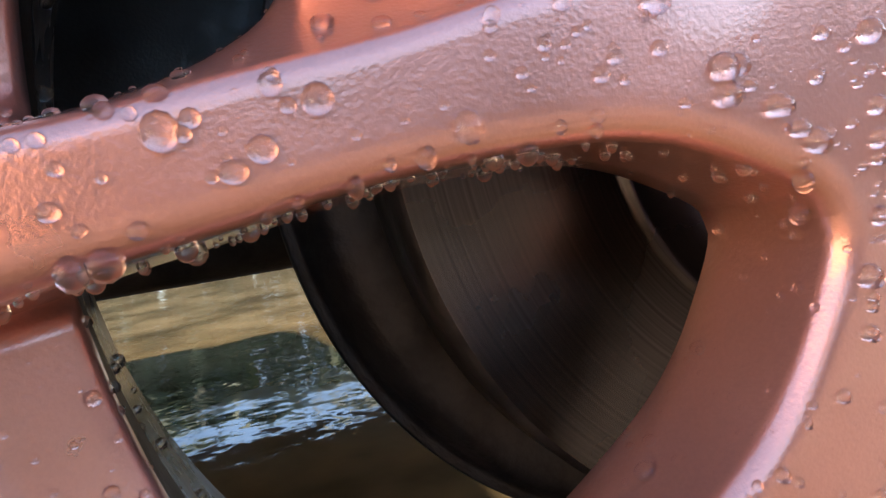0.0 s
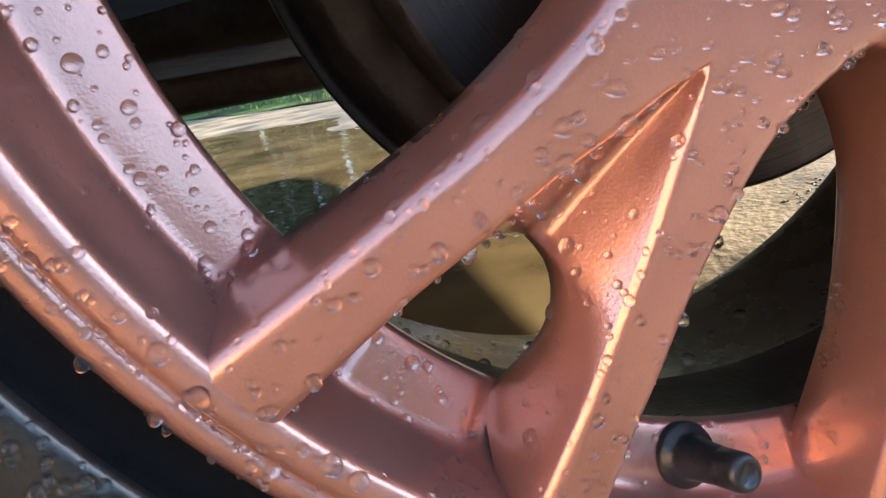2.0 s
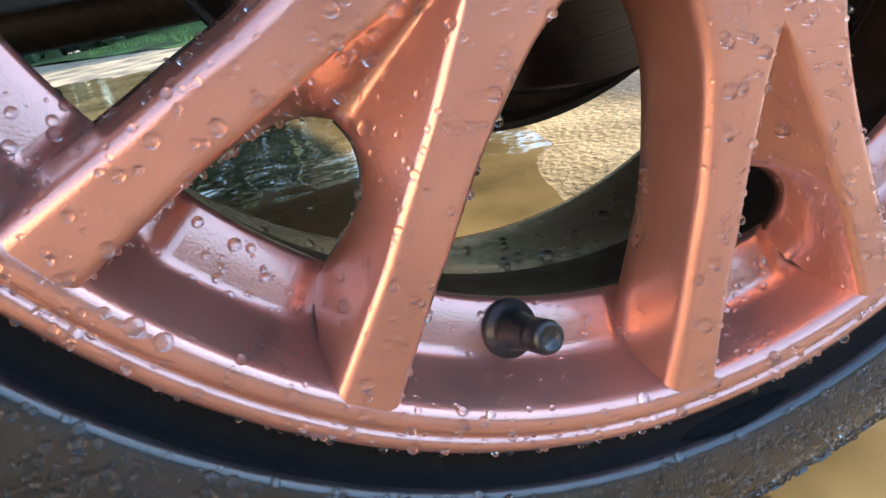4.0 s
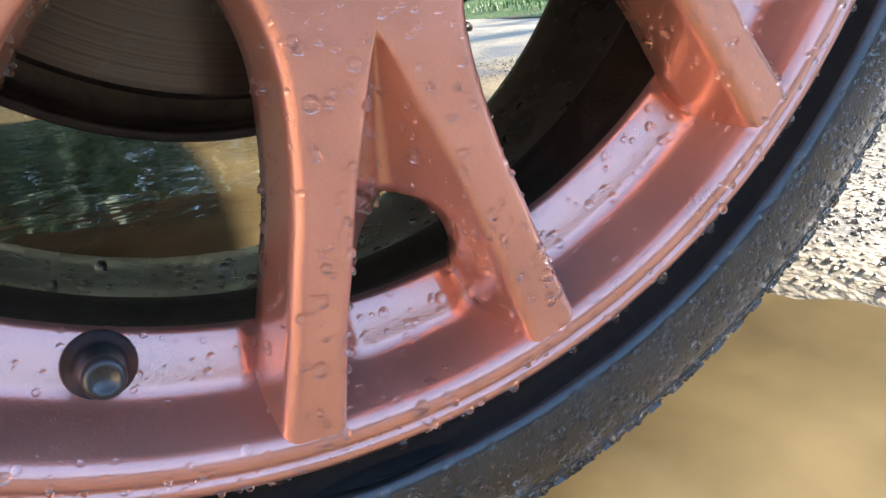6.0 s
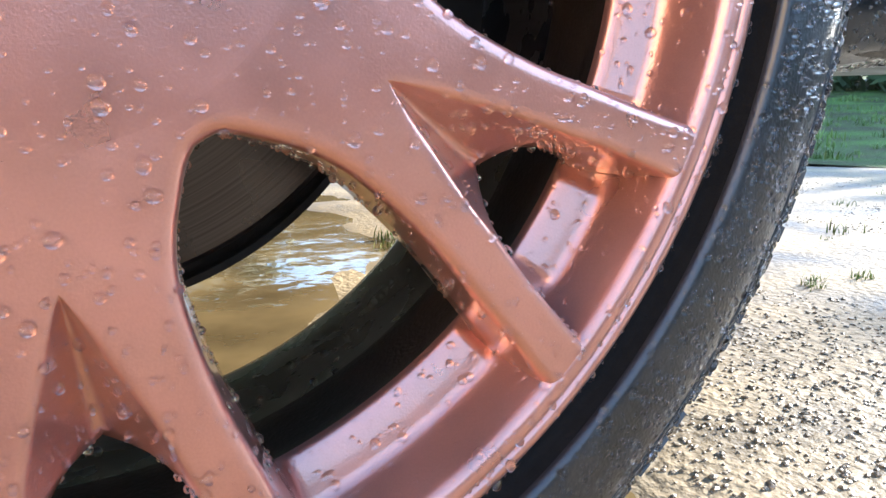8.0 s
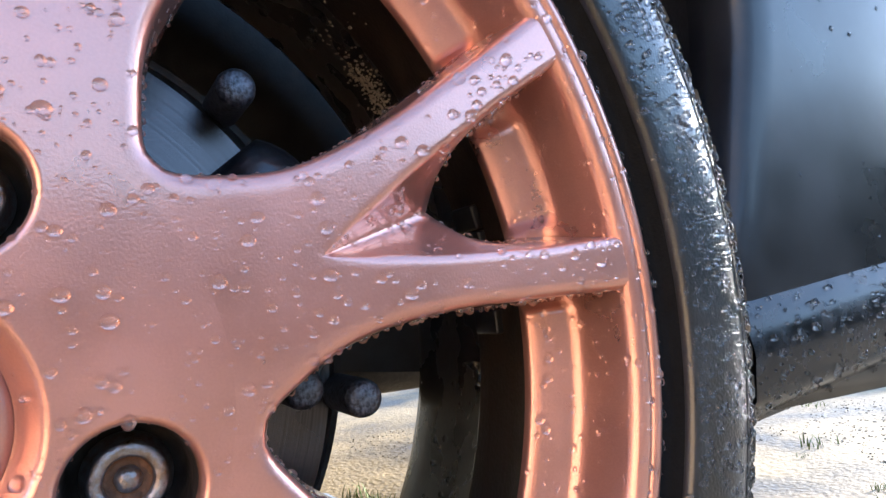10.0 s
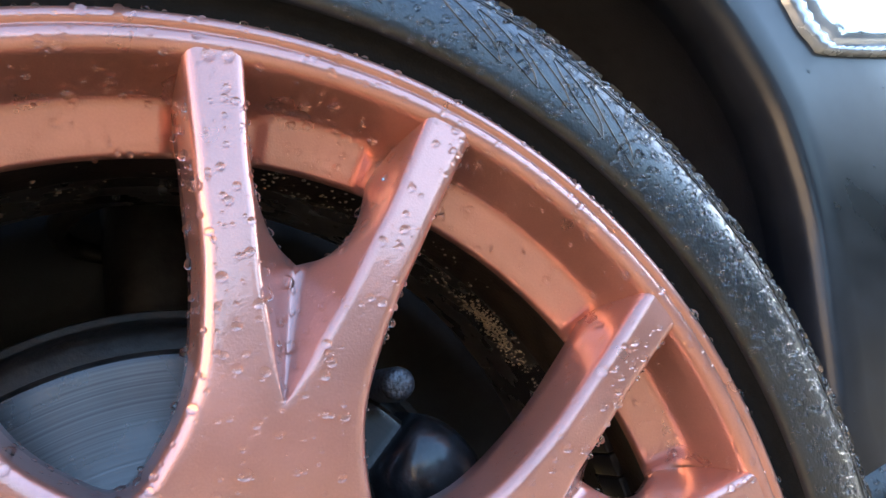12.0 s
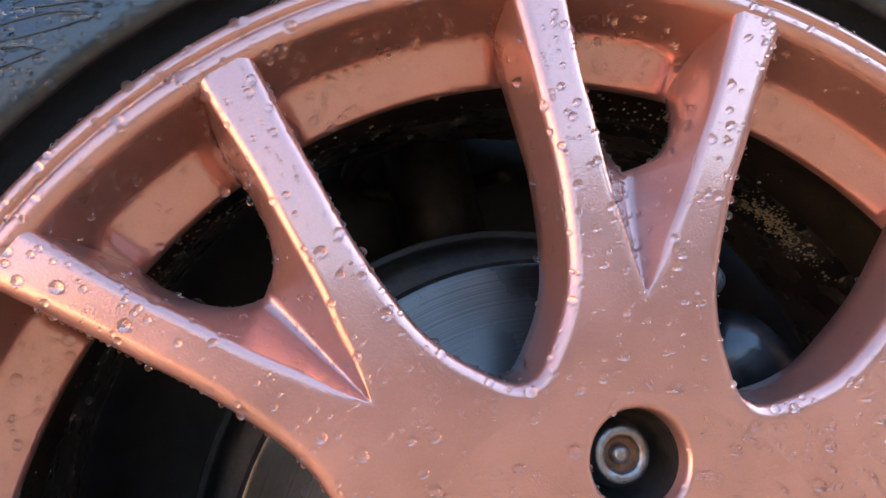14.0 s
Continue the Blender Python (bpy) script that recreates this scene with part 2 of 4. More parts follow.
def spoke_mesh():
    """One Y of the wheel in its own frame: u outwards (x), v along the turn (z), y the depth. Two mirrored halves."""
    bm = bmesh.new()
    n_arm, n_fork, n_tip = 40, 31, 12
    end = math.pi / 7
    outer = smooth_line([(0.2150, 0.0494), (0.2090, 0.0474), (0.1825, 0.0388), (0.1640, 0.0334), (0.1460, 0.0280), (0.1260, 0.0240), (0.1110, 0.0224), (0.0985, 0.0236),
                         (0.0870, 0.0268), (0.0800, 0.0294), (0.0758, 0.0322), (0.0738, 0.0738 * math.tan(end))], n_arm)
    r_tip = math.hypot(*outer[-1]) - 0.0012
    tail = np.stack([np.linspace(r_tip, HUB_R, n_tip)[1:] * math.cos(end), np.linspace(r_tip, HUB_R, n_tip)[1:] * math.sin(end)], 1)
    fork = smooth_line([(0.2180, 0.0354), (0.2120, 0.0338), (0.1900, 0.0284), (0.1780, 0.0254), (0.1630, 0.0206), (0.1430, 0.0146), (0.1285, 0.0092), (0.1190, 0.0058), (0.1065, 0.0)], n_fork)
    n_ax = n_arm + n_tip - 1 - n_fork
    axis = np.stack([np.linspace(0.1065, HUB_R, n_ax + 1)[1:], np.zeros(n_ax)], 1)
    O, I = np.vstack([outer, tail]), np.vstack([fork, axis])
    rad = 0.0046
    # inward normals of the window edge
    d = np.gradient(outer, axis=0)
    nv = np.stack([-d[:, 1], d[:, 0]], 1)
    nv /= np.linalg.norm(nv, axis=1)[:, None]
    if nv[0, 1] < 0:
        nv = -nv
    nv[-1] = (math.cos(end), math.sin(end))
    for side in (1, -1):
        def vert(u, y, v):
            return bm.verts.new((u, y, v * side))
        # the face, from the window's edge to the fork's
        m = 8
        Oi = O.copy()
        Oi[:n_arm] -= nv * 0.0012
        fd = np.gradient(fork, axis=0)
        fn = np.stack([-fd[:, 1], fd[:, 0]], 1)
        fn /= np.linalg.norm(fn, axis=1)[:, None]
        if fn[0, 1] > 0:
            fn = -fn
        fade = np.clip(np.linspace(1, 0, n_fork) * 6, 0, 1)
        Ii = I.copy()
        Ii[:n_fork] -= fn * (0.0010 * fade)[:, None]
        Ii[:, 1] = np.maximum(Ii[:, 1], 0)
        rows = []
        for k in range(len(O)):
            row = []
            for j in range(m + 1):
                t = j / m
                u, v = Oi[k] * (1 - t) + Ii[k] * t
                if k >= n_arm:
                    w = (k - n_arm + 1) / (len(O) - n_arm)
                    a, r = end * (1 - t), math.hypot(*Oi[k]) * (1 - t) + Ii[k][0] * t
                    u, v = u * (1 - w) + r * math.cos(a) * w, v * (1 - w) + r * math.sin(a) * w
                row.append(vert(u, float(face_y(u, v)), v))
            rows.append(row)
        grid_faces(bm, rows, flip=side > 0)
        # the window's wall: a rounded edge, then a drafted side down to the back
        wall = []
        frac = np.linspace(0, 1, n_arm)
        deep = np.interp(frac, [0, 0.18, 0.4, 1], [0.0330, 0.0300, 0.0245, 0.0235])
        draft = np.interp(frac, [0, 0.5, 0.8, 1], [0.0030, 0.0018, 0.0016, 0.0020])
        for k in range(n_arm):
            u, v = Oi[k]
            y0 = float(face_y(u, v))
            row = [rows[k][0]]
            for a in (15, 30, 45, 60, 75, 88):
                w = rad * math.sin(radians(a))
                row.append(vert(u + nv[k][0] * w, y0 + rad * (1 - math.cos(radians(a))), v + nv[k][1] * w))
            for t in (0.35, 0.7, 1.0):
                w = rad + draft[k] * t
                row.append(vert(u + nv[k][0] * w, y0 + rad + (deep[k] - y0 - rad) * t, v + nv[k][1] * w))
            row.append(vert(u + nv[k][0] * (rad + draft[k] - 0.003), deep[k] + 0.003, v + nv[k][1] * (rad + draft[k] - 0.003)))
            wall.append(row)
        grid_faces(bm, wall, flip=side < 0)
        # the fork: a rounded edge, then a hollow that falls to the small opening and a valley up to the apex
        n_k = int(n_fork * 0.56)
        lip = smooth_line([(0.1960, 0.0226, 0.0335), (0.1850, 0.0206, 0.0270), (0.1760, 0.0184, 0.0205), (0.1680, 0.0156, 0.0165), (0.1610, 0.0114, 0.0155), (0.1560, 0.0062, 0.0175), (0.1538, 0.0, 0.0203)], n_k)
        val = smooth_line([(0.1538, 0.0, 0.0203), (0.1400, 0.0, 0.0148), (0.1240, 0.0, 0.0070), (0.1120, 0.0, 0.0005), (0.1065, 0.0, -0.0037)], n_fork - n_k + 1)[1:]
        low = np.vstack([lip, val])
        hollow = []
        for k in range(n_fork):
            row = [rows[k][m]]
            u, v = Ii[k]
            y0 = float(face_y(u, v))
            f = fade[k]
            pu, pv, py = u, v, y0
            r2 = 0.0030 * f
            if k < n_fork - 1:
                for a in (25, 50, 72):
                    w = r2 * math.sin(radians(a))
                    pu, pv, py = u + fn[k][0] * w, max(0.0, v + fn[k][1] * w), y0 + r2 * (1 - math.cos(radians(a)))
                    row.append(vert(pu, py, pv))
                for t in (0.2, 0.4, 0.6, 0.8, 1.0):
                    sag = math.sin(math.pi * t) * 0.0012 * f
                    row.append(vert(pu + (low[k][0] - pu) * t, py + (low[k][2] - py) * t + sag, pv + (low[k][1] - pv) * t))
                if k < n_k:
                    row.append(vert(low[k][0] + 0.0006, low[k][2] + 0.004, low[k][1] + 0.0008))
            hollow.append(row)
        grid_faces(bm, [r[:10] if k >= n_k else r for k, r in enumerate(hollow[:n_k])], flip=side > 0)
        grid_faces(bm, [r[:9] for r in hollow[n_k - 1:-1]], flip=side > 0)
        tip = hollow[-1][0]
        last = hollow[-2][:9]
        for a, b in zip(last, last[1:]):
            try:
                bm.faces.new((a, b, tip) if side < 0 else (b, a, tip))
            except ValueError:
                pass
        # the back
        back = []
        for k in range(n_k):
            back.append([wall[k][-1], hollow[k][-1]])
        grid_faces(bm, back, flip=side < 0)
    bmesh.ops.remove_doubles(bm, verts=bm.verts, dist=0.00002)
    outward(bm)
    me = bpy.data.meshes.new("spoke")
    bm.to_mesh(me)
    bm.free()
    me.shade_smooth()
    me.materials.append(COPPER)
    return me


def rim_mesh():
    """Lip, groove and stepped inner wall; the pads between the arms stand proud and end before each arm."""
    bm = bmesh.new()
    pts = [(0.2240, 0.014, 0), (0.2282, 0.010, 0), (0.2286, 0.0065, 0), (0.2280, 0.0035, 0), (0.2264, 0.0014, 0), (0.2245, 0.0006, 0), (0.2228, 0.0007, 0), (0.2222, 0.0016, 0),
           (0.2216, 0.0020, 0), (0.2210, 0.0016, 0), (0.2204, 0.0006, 0), (0.2190, 0.0000, 0), (0.2168, 0.0001, 0), (0.2150, 0.0007, 0), (0.2137, 0.0022, 0), (0.2129, 0.0045, 0),
           (0.2118, 0.0090, 0), (0.2103, 0.0145, 0), (0.2089, 0.0192, 0), (0.2078, 0.0220, 0.1), (0.2066, 0.0238, 0.3), (0.2053, 0.0248, 0.6), (0.2042, 0.0253, 0.9), (0.2032, 0.0257, 1),
           (0.2022, 0.0261, 1), (0.1950, 0.0290, 1), (0.1917, 0.0308, 1), (0.1908, 0.0316, 1), (0.1905, 0.0330, 0.6), (0.1905, 0.0350, 0)]
    per = 96
    seg = 7 * per
    rings = [[] for _ in pts]
    for i in range(seg):
        rel = abs(((i / per + 0.5) % 1.0) - 0.5) * 51.43
        pad = 1 - max(0.0, min(1.0, (rel - 5.0) / 1.2)) + max(0.0, min(1.0, (rel - 14.1) / 0.8))
        a = FIRST + 2 * math.pi * i / seg
        for ring, (r, y, w) in zip(rings, pts):
            ring.append(bm.verts.new((r * math.cos(a), y + 0.0028 * w * (1 - pad), r * math.sin(a))))
    for p, q in zip(rings, rings[1:]):
        for i in range(seg):
            j = (i + 1) % seg
            bm.faces.new((p[i], p[j], q[j], q[i]))
    outward(bm)
    return bm


BOLTS = [(0.0557 * math.cos(radians(-20 + 90 * k)), 0.0557 * math.sin(radians(-20 + 90 * k))) for k in range(4)]


def ring_step(bm, prev, cx, cz, r, y):
    n = len(prev)
    cur = [bm.verts.new((cx + r * math.cos(2 * math.pi * i / n), y, cz + r * math.sin(2 * math.pi * i / n))) for i in range(n)]
    for i in range(n):
        j = (i + 1) % n
        bm.faces.new((prev[i], prev[j], cur[j], cur[i]))
    return cur


def hub_mesh():
    """The hub's flat front with four bolt pockets and the dish in its middle."""
    bm = bmesh.new()
    y = -0.0040
    n = 7 * 16
    outer = [bm.verts.new((HUB_R * math.cos(FIRST + 2 * math.pi * i / n), y, HUB_R * math.sin(FIRST + 2 * math.pi * i / n))) for i in range(n)]
    edges = [bm.edges.new((outer[i], outer[(i + 1) % n])) for i in range(n)]
    rings = []
    for cx, cz in BOLTS:
        ring = [bm.verts.new((cx + 0.0180 * math.cos(2 * math.pi * i / 48), y, cz + 0.0180 * math.sin(2 * math.pi * i / 48))) for i in range(48)]
        edges += [bm.edges.new((ring[i], ring[(i + 1) % 48])) for i in range(48)]
        rings.append((cx, cz, ring))
    mid = [bm.verts.new((0.0368 * math.cos(2 * math.pi * i / 72), y, 0.0368 * math.sin(2 * math.pi * i / 72))) for i in range(72)]
    edges += [bm.edges.new((mid[i], mid[(i + 1) % 72])) for i in range(72)]
    bmesh.ops.triangle_fill(bm, use_beauty=True, use_dissolve=False, edges=edges)
    for cx, cz, ring in rings:
        prev = ring
        for r, dy in ((0.0174, 0.0), (0.0168, 0.0002), (0.0162, 0.0008), (0.0157, 0.0018), (0.0155, 0.0032), (0.0153, 0.0060)):
            prev = ring_step(bm, prev, cx, cz, r, y + dy)
    prev = mid
    for r, dy in ((0.0362, 0.0), (0.0352, 0.0006), (0.0340, 0.0022), (0.0310, 0.0060), (0.0300, 0.0080), (0.0292, 0.0084)):
        prev = ring_step(bm, prev, 0, 0, r, y + dy)
    outward(bm)
    return bm


wheel = thing("alloy_wheel", "copper painted seven Y-spoke alloy wheel beaded with water", "wheel", (0, 0, HUB_Z))
rim = part("rim", rim_mesh(), COPPER, wheel, "copper painted stepped outer rim and lip")
bm = bmesh.new()
lathe(bm, [(0.1906, 0.0342), (0.1914, 0.0372), (0.1940, 0.0400), (0.1968, 0.0520), (0.1978, 0.0700), (0.1984, 0.0800), (0.1990, 0.0812)], 224)
bmesh.ops.recalc_face_normals(bm, faces=bm.faces)
part("inner_band", bm, GRIME, wheel, "brown brake grime inside the rim")
bm = bmesh.new()
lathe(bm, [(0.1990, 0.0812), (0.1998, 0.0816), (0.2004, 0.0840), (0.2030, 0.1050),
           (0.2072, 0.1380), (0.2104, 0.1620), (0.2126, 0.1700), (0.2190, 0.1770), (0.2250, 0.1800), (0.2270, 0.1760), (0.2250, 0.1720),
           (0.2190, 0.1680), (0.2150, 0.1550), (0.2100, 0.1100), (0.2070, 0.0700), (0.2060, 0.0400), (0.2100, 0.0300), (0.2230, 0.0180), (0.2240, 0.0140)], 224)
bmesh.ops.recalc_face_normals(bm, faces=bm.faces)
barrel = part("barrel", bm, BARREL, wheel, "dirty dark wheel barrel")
for k in range(5):
    bm = bmesh.new()
    box(bm, -0.0022, -0.0085, -0.0052, 0.0022, 0.0085, 0.0052, 0.0012)
    wt = part("balance_weight", bm, PLASTIC, wheel, "small dark stick-on balance weight")
    wa = radians(2.4 + 3.25 * k)
    wt.location = (0.1958 * math.cos(wa), 0.066, 0.1958 * math.sin(wa))
    wt.rotation_euler = (0, -wa, 0)
spoke_me = spoke_mesh()
spokes = []
for k in range(7):
    ob = new("spoke", spoke_me)
    ob.parent = wheel
    ob.rotation_euler = (0, -(FIRST + SECTOR * k), 0)
    spokes.append(ob)
hub = part("hub_face", hub_mesh(), COPPER, wheel)
bm = bmesh.new()
rg = lathe(bm, [(0.0292, 0.0046), (0.0285, 0.0036), (0.0265, 0.0030), (0.0200, 0.0024), (0.0080, 0.0020)], 72)
cap(bm, rg[-1])
bmesh.ops.recalc_face_normals(bm, faces=bm.faces)
part("centre_cap", bm, COPPER, wheel)


def lug_bolt(a):
    bm = bmesh.new()
    r = lathe(bm, [(0.0112, 0.0180), (0.0112, 0.0140), (0.0100, 0.0122), (0.0096, 0.0085), (0.0089, 0.0078), (0.0066, 0.0078), (0.0059, 0.0086), (0.0056, 0.0120), (0.0022, 0.0122), (0.0020, 0.0108), (0.0010, 0.0104)], 36)
    cap(bm, r[-1])
    bmesh.ops.recalc_face_normals(bm, faces=bm.faces)
    b = part("lug_bolt", bm, STEEL, wheel, "weathered steel wheel bolt with a rusty socket")
    b.location = (0.0557 * math.cos(a), 0.002, 0.0557 * math.sin(a))
    bm = bmesh.new()
    r = lathe(bm, [(0.0153, 0.0018), (0.0150, 0.0120), (0.0142, 0.0165), (0.0120, 0.0185), (0.0100, 0.0190)], 48)
    cap(bm, r[-1])
    bmesh.ops.recalc_face_normals(bm, faces=bm.faces)
    w = part("bolt_pocket", bm, IRON, wheel, "dark grimy bolt pocket")
    w.location = (0.0557 * math.cos(a), 0, 0.0557 * math.sin(a))
    bm = bmesh.new()
    lathe(bm, [(0.0060, 0.0092), (0.0054, 0.0106), (0.0040, 0.0112), (0.0026, 0.0112)], 24)
    bmesh.ops.recalc_face_normals(bm, faces=bm.faces)
    part("socket", bm, RUST, b, "rusty ring inside the bolt head")
    bm = bmesh.new()
    r = lathe(bm, [(0.0034, 0.0116), (0.0033, 0.0098), (0.0027, 0.0087), (0.0016, 0.0082), (0.0007, 0.0081)], 24)
    cap(bm, r[-1])
    bmesh.ops.recalc_face_normals(bm, faces=bm.faces)
    part("centre_pin", bm, STEEL, b, "worn steel pin in the bolt head")


for k in range(4):
    lug_bolt(radians(-20 + 90 * k))

# valve: rubber stem with a cap, set in the rim's ledge
valve = new("valve")
valve.parent = wheel
va = radians(-110.6)
valve.location = (0.1985 * math.cos(va), 0.027, 0.1985 * math.sin(va))
tilt = Vector((-0.30 * math.cos(va), -1.0, -0.30 * math.sin(va))).normalized()
valve.rotation_mode = 'QUATERNION'
valve.rotation_quaternion = Vector((0, -1, 0)).rotation_difference(tilt)
tagged(valve, "black rubber tyre valve with a plastic cap")
bm = bmesh.new()
lathe(bm, [(0.0092, 0.003), (0.0098, -0.0002), (0.0092, -0.0018), (0.0072, -0.0022), (0.0062, -0.0050), (0.0056, -0.0110), (0.0050, -0.0165)], 32)
bmesh.ops.recalc_face_normals(bm, faces=bm.faces)
part("stem", bm, PLASTIC, valve)
bm = bmesh.new()
r = lathe(bm, [(0.0048, -0.0150), (0.0053, -0.0156), (0.0053, -0.0225), (0.0047, -0.0240), (0.0034, -0.0246), (0.0030, -0.0238)], 32)
cap(bm, r[-1])
bmesh.ops.recalc_face_normals(bm, faces=bm.faces)
part("cap", bm, PLASTIC, valve)

# ---------------------------------------------------------------- the tyre
tyre = thing("tyre", "wet low-profile black rubber tyre on the copper wheel", "tyre", (0, 0, HUB_Z))
bm = bmesh.new()
SIDE = [(0.2384, 0.0020), (0.2387, 0.0002), (0.2394, -0.0010), (0.2404, -0.0017), (0.2422, -0.0022), (0.2440, -0.0025), (0.2470, -0.0028), (0.2500, -0.0031), (0.2535, -0.0032), (0.2570, -0.0031), (0.2600, -0.0028),
        (0.2630, -0.0024), (0.2680, -0.0010), (0.2722, 0.0010), (0.2758, 0.0036), (0.2786, 0.0072), (0.2808, 0.0125), (0.2824, 0.0200), (0.2836, 0.0320),
        (0.2844, 0.0500), (0.2848, 0.0900), (0.2844, 0.1300), (0.2830, 0.1500), (0.2800, 0.1720), (0.2700, 0.1860), (0.2560, 0.1920), (0.2400, 0.1870), (0.2270, 0.1800)]
lathe(bm, SIDE, 240)
bmesh.ops.recalc_face_normals(bm, faces=bm.faces)
tyre_body = part("carcass", bm, RUBBER, tyre, "wet black rubber sidewall and tread")
bm = bmesh.new()
lathe(bm, [(0.2240, 0.0160), (0.2280, 0.0112), (0.2288, 0.0100), (0.2302, 0.0094), (0.2340, 0.0088), (0.2362, 0.0078), (0.2376, 0.0058), (0.2384, 0.0020)], 240)
bmesh.ops.recalc_face_normals(bm, faces=bm.faces)
part("bead_groove", bm, BEAD, tyre, "matt black rubber groove beside the rim")
# tread sipes across the shoulder, as low ribs
bm = bmesh.new()
for i in range(150):
    a = 2 * math.pi * i / 150
    c, s = math.cos(a), math.sin(a)
    pts = []
    for (r, y, da) in ((0.2762, 0.0030, 0.0), (0.2786, 0.0068, 0.003), (0.2806, 0.0122, 0.006), (0.2824, 0.0205, 0.010), (0.2842, 0.0500, 0.014)):
        row = []
        for w in (-0.011, 0.011):
            aa = a + da + w
            row += [bm.verts.new(((r + 0.0010) * math.cos(aa), y - 0.0008, (r + 0.0010) * math.sin(aa)))]
        aa0, aa1 = a + da - 0.014, a + da + 0.014
        lo0 = bm.verts.new(((r - 0.002) * math.cos(aa0), y + 0.0015, (r - 0.002) * math.sin(aa0)))
        lo1 = bm.verts.new(((r - 0.002) * math.cos(aa1), y + 0.0015, (r - 0.002) * math.sin(aa1)))
        pts.append([lo0, row[0], row[1], lo1])
    grid_faces(bm, pts)
    bm.faces.new(pts[0])
bmesh.ops.recalc_face_normals(bm, faces=bm.faces)
tagged(part("tread", bm, RUBBER, tyre, "", smooth=False), kind="stuff")

pool = bmesh.new()
level = -0.2362
row_a, row_b = [], []
for i in range(25):
    th = math.asin(max(-1.0, min(1.0, (i / 12 - 1) * 0.0245 / 0.2385)))
    w = 1 - abs(i / 12 - 1) ** 2
    row_a.append(pool.verts.new((0.2385 * math.sin(th), 0.0040 - 0.0042 * w, level)))
    row_b.append(pool.verts.new((0.2385 * math.sin(th), 0.0040 + 0.0050 * w, level)))
grid_faces(pool, [row_a, row_b])
bmesh.ops.recalc_face_normals(pool, faces=pool.faces)
POOL = material("rain_water", (0.010, 0.012, 0.014), rough=0.03, var=0.2, scale=40, spec=0.7, rough_var=0.01)
solo("rain_pool", pool, POOL, "rain water lying in the groove between rim and tyre", "water", (0, 0, HUB_Z))

# raised outlines on the sidewall: swept flames in five groups, and two thin rings
def side_y(r):
    pts = sorted(SIDE[2:17])
    return float(np.interp(r, [p[0] for p in pts], [p[1] for p in pts]))


def ribbon(bm, line, w=0.0005, h=0.00034):
    """A low raised thread along polar points (radius, angle) on the sidewall."""
    rows = []
    for i, (r, a) in enumerate(line):
        p, q = line[max(i - 1, 0)], line[min(i + 1, len(line) - 1)]
        t = Vector(((q[0] - p[0]), (q[1] - p[1]) * r)).normalized()
        row = []
        for k, up in ((-1.6, -0.0006), (-0.6, h), (0.6, h), (1.6, -0.0006)):
            rr, aa = r + t.y * w * k, a - t.x * w * k / r
            row.append(bm.verts.new((rr * math.cos(aa), side_y(rr) - up, rr * math.sin(aa))))
        rows.append(row)
    grid_faces(bm, rows)


bm = bmesh.new()
for g in (41, 68, 104, 132, 160):
    a0 = radians(g)
    for j in range(5):
        s0 = a0 + radians(3.9 * j)
        pts = [(0.2475, 0), (0.2510, 0.045), (0.2570, 0.095), (0.2650, 0.135), (0.2628, 0.098), (0.2580, 0.055), (0.2530, 0.018), (0.2475, 0.0)]
        line = smooth_line([(r, s0 + 1.0 * da) for r, da in pts], 20)
        ribbon(bm, [tuple(q) for q in line], 0.00034, 0.00036)
for r in (0.2690, 0.2704, 0.2738):
    ribbon(bm, [(r, 2 * math.pi * i / 240) for i in range(241)], 0.0005, 0.0005)
bmesh.ops.recalc_face_normals(bm, faces=bm.faces)
tagged(part("sidewall_relief", bm, RUBBER, tyre, "raised flame pattern and rings on the sidewall"), kind="stuff")

# ---------------------------------------------------------------- brake
brake = thing("brake_disc", "worn iron brake disc with a rusty edge behind the spokes", "brake disc", (0, 0, HUB_Z))
bm = bmesh.new()
lathe(bm, [(0.062, 0.050), (0.066, 0.052), (0.068, 0.070), (0.072, 0.0725), (0.124, 0.0725), (0.1265, 0.0730)], 128)
bmesh.ops.recalc_face_normals(bm, faces=bm.faces)
part("friction_face", bm, DISC, brake)
bm = bmesh.new()
lathe(bm, [(0.1265, 0.0730), (0.1285, 0.0745), (0.1285, 0.0945), (0.1265, 0.0960), (0.060, 0.0960)], 128)
bmesh.ops.recalc_face_normals(bm, faces=bm.faces)
part("edge", bm, IRON, brake, "dark scaly disc edge")
bm = bmesh.new()
r = lathe(bm, [(0.062, 0.050), (0.058, 0.0485), (0.020, 0.0485)], 96)
cap(bm, r[-1])
bmesh.ops.recalc_face_normals(bm, faces=bm.faces)
part("bell", bm, RUST, brake)
shield = thing("dust_shield", "dark pressed steel dust shield behind the brake disc", "brake part", (0, 0, HUB_Z))
bm = bmesh.new()
lathe(bm, [(0.0500, 0.1060), (0.1300, 0.1080), (0.1380, 0.1090), (0.1420, 0.1120), (0.1450, 0.1250), (0.1462, 0.1262)], 128)
bmesh.ops.recalc_face_normals(bm, faces=bm.faces)
part("plate", bm, IRON, shield)
bm = bmesh.new()
lathe(bm, [(0.1462, 0.1262), (0.1480, 0.1290), (0.1500, 0.1260), (0.1510, 0.1290), (0.1500, 0.1350), (0.1400, 0.1370), (0.0500, 0.1400)], 128)
bmesh.ops.recalc_face_normals(bm, faces=bm.faces)
part("rolled_edge", bm, IRON, shield)

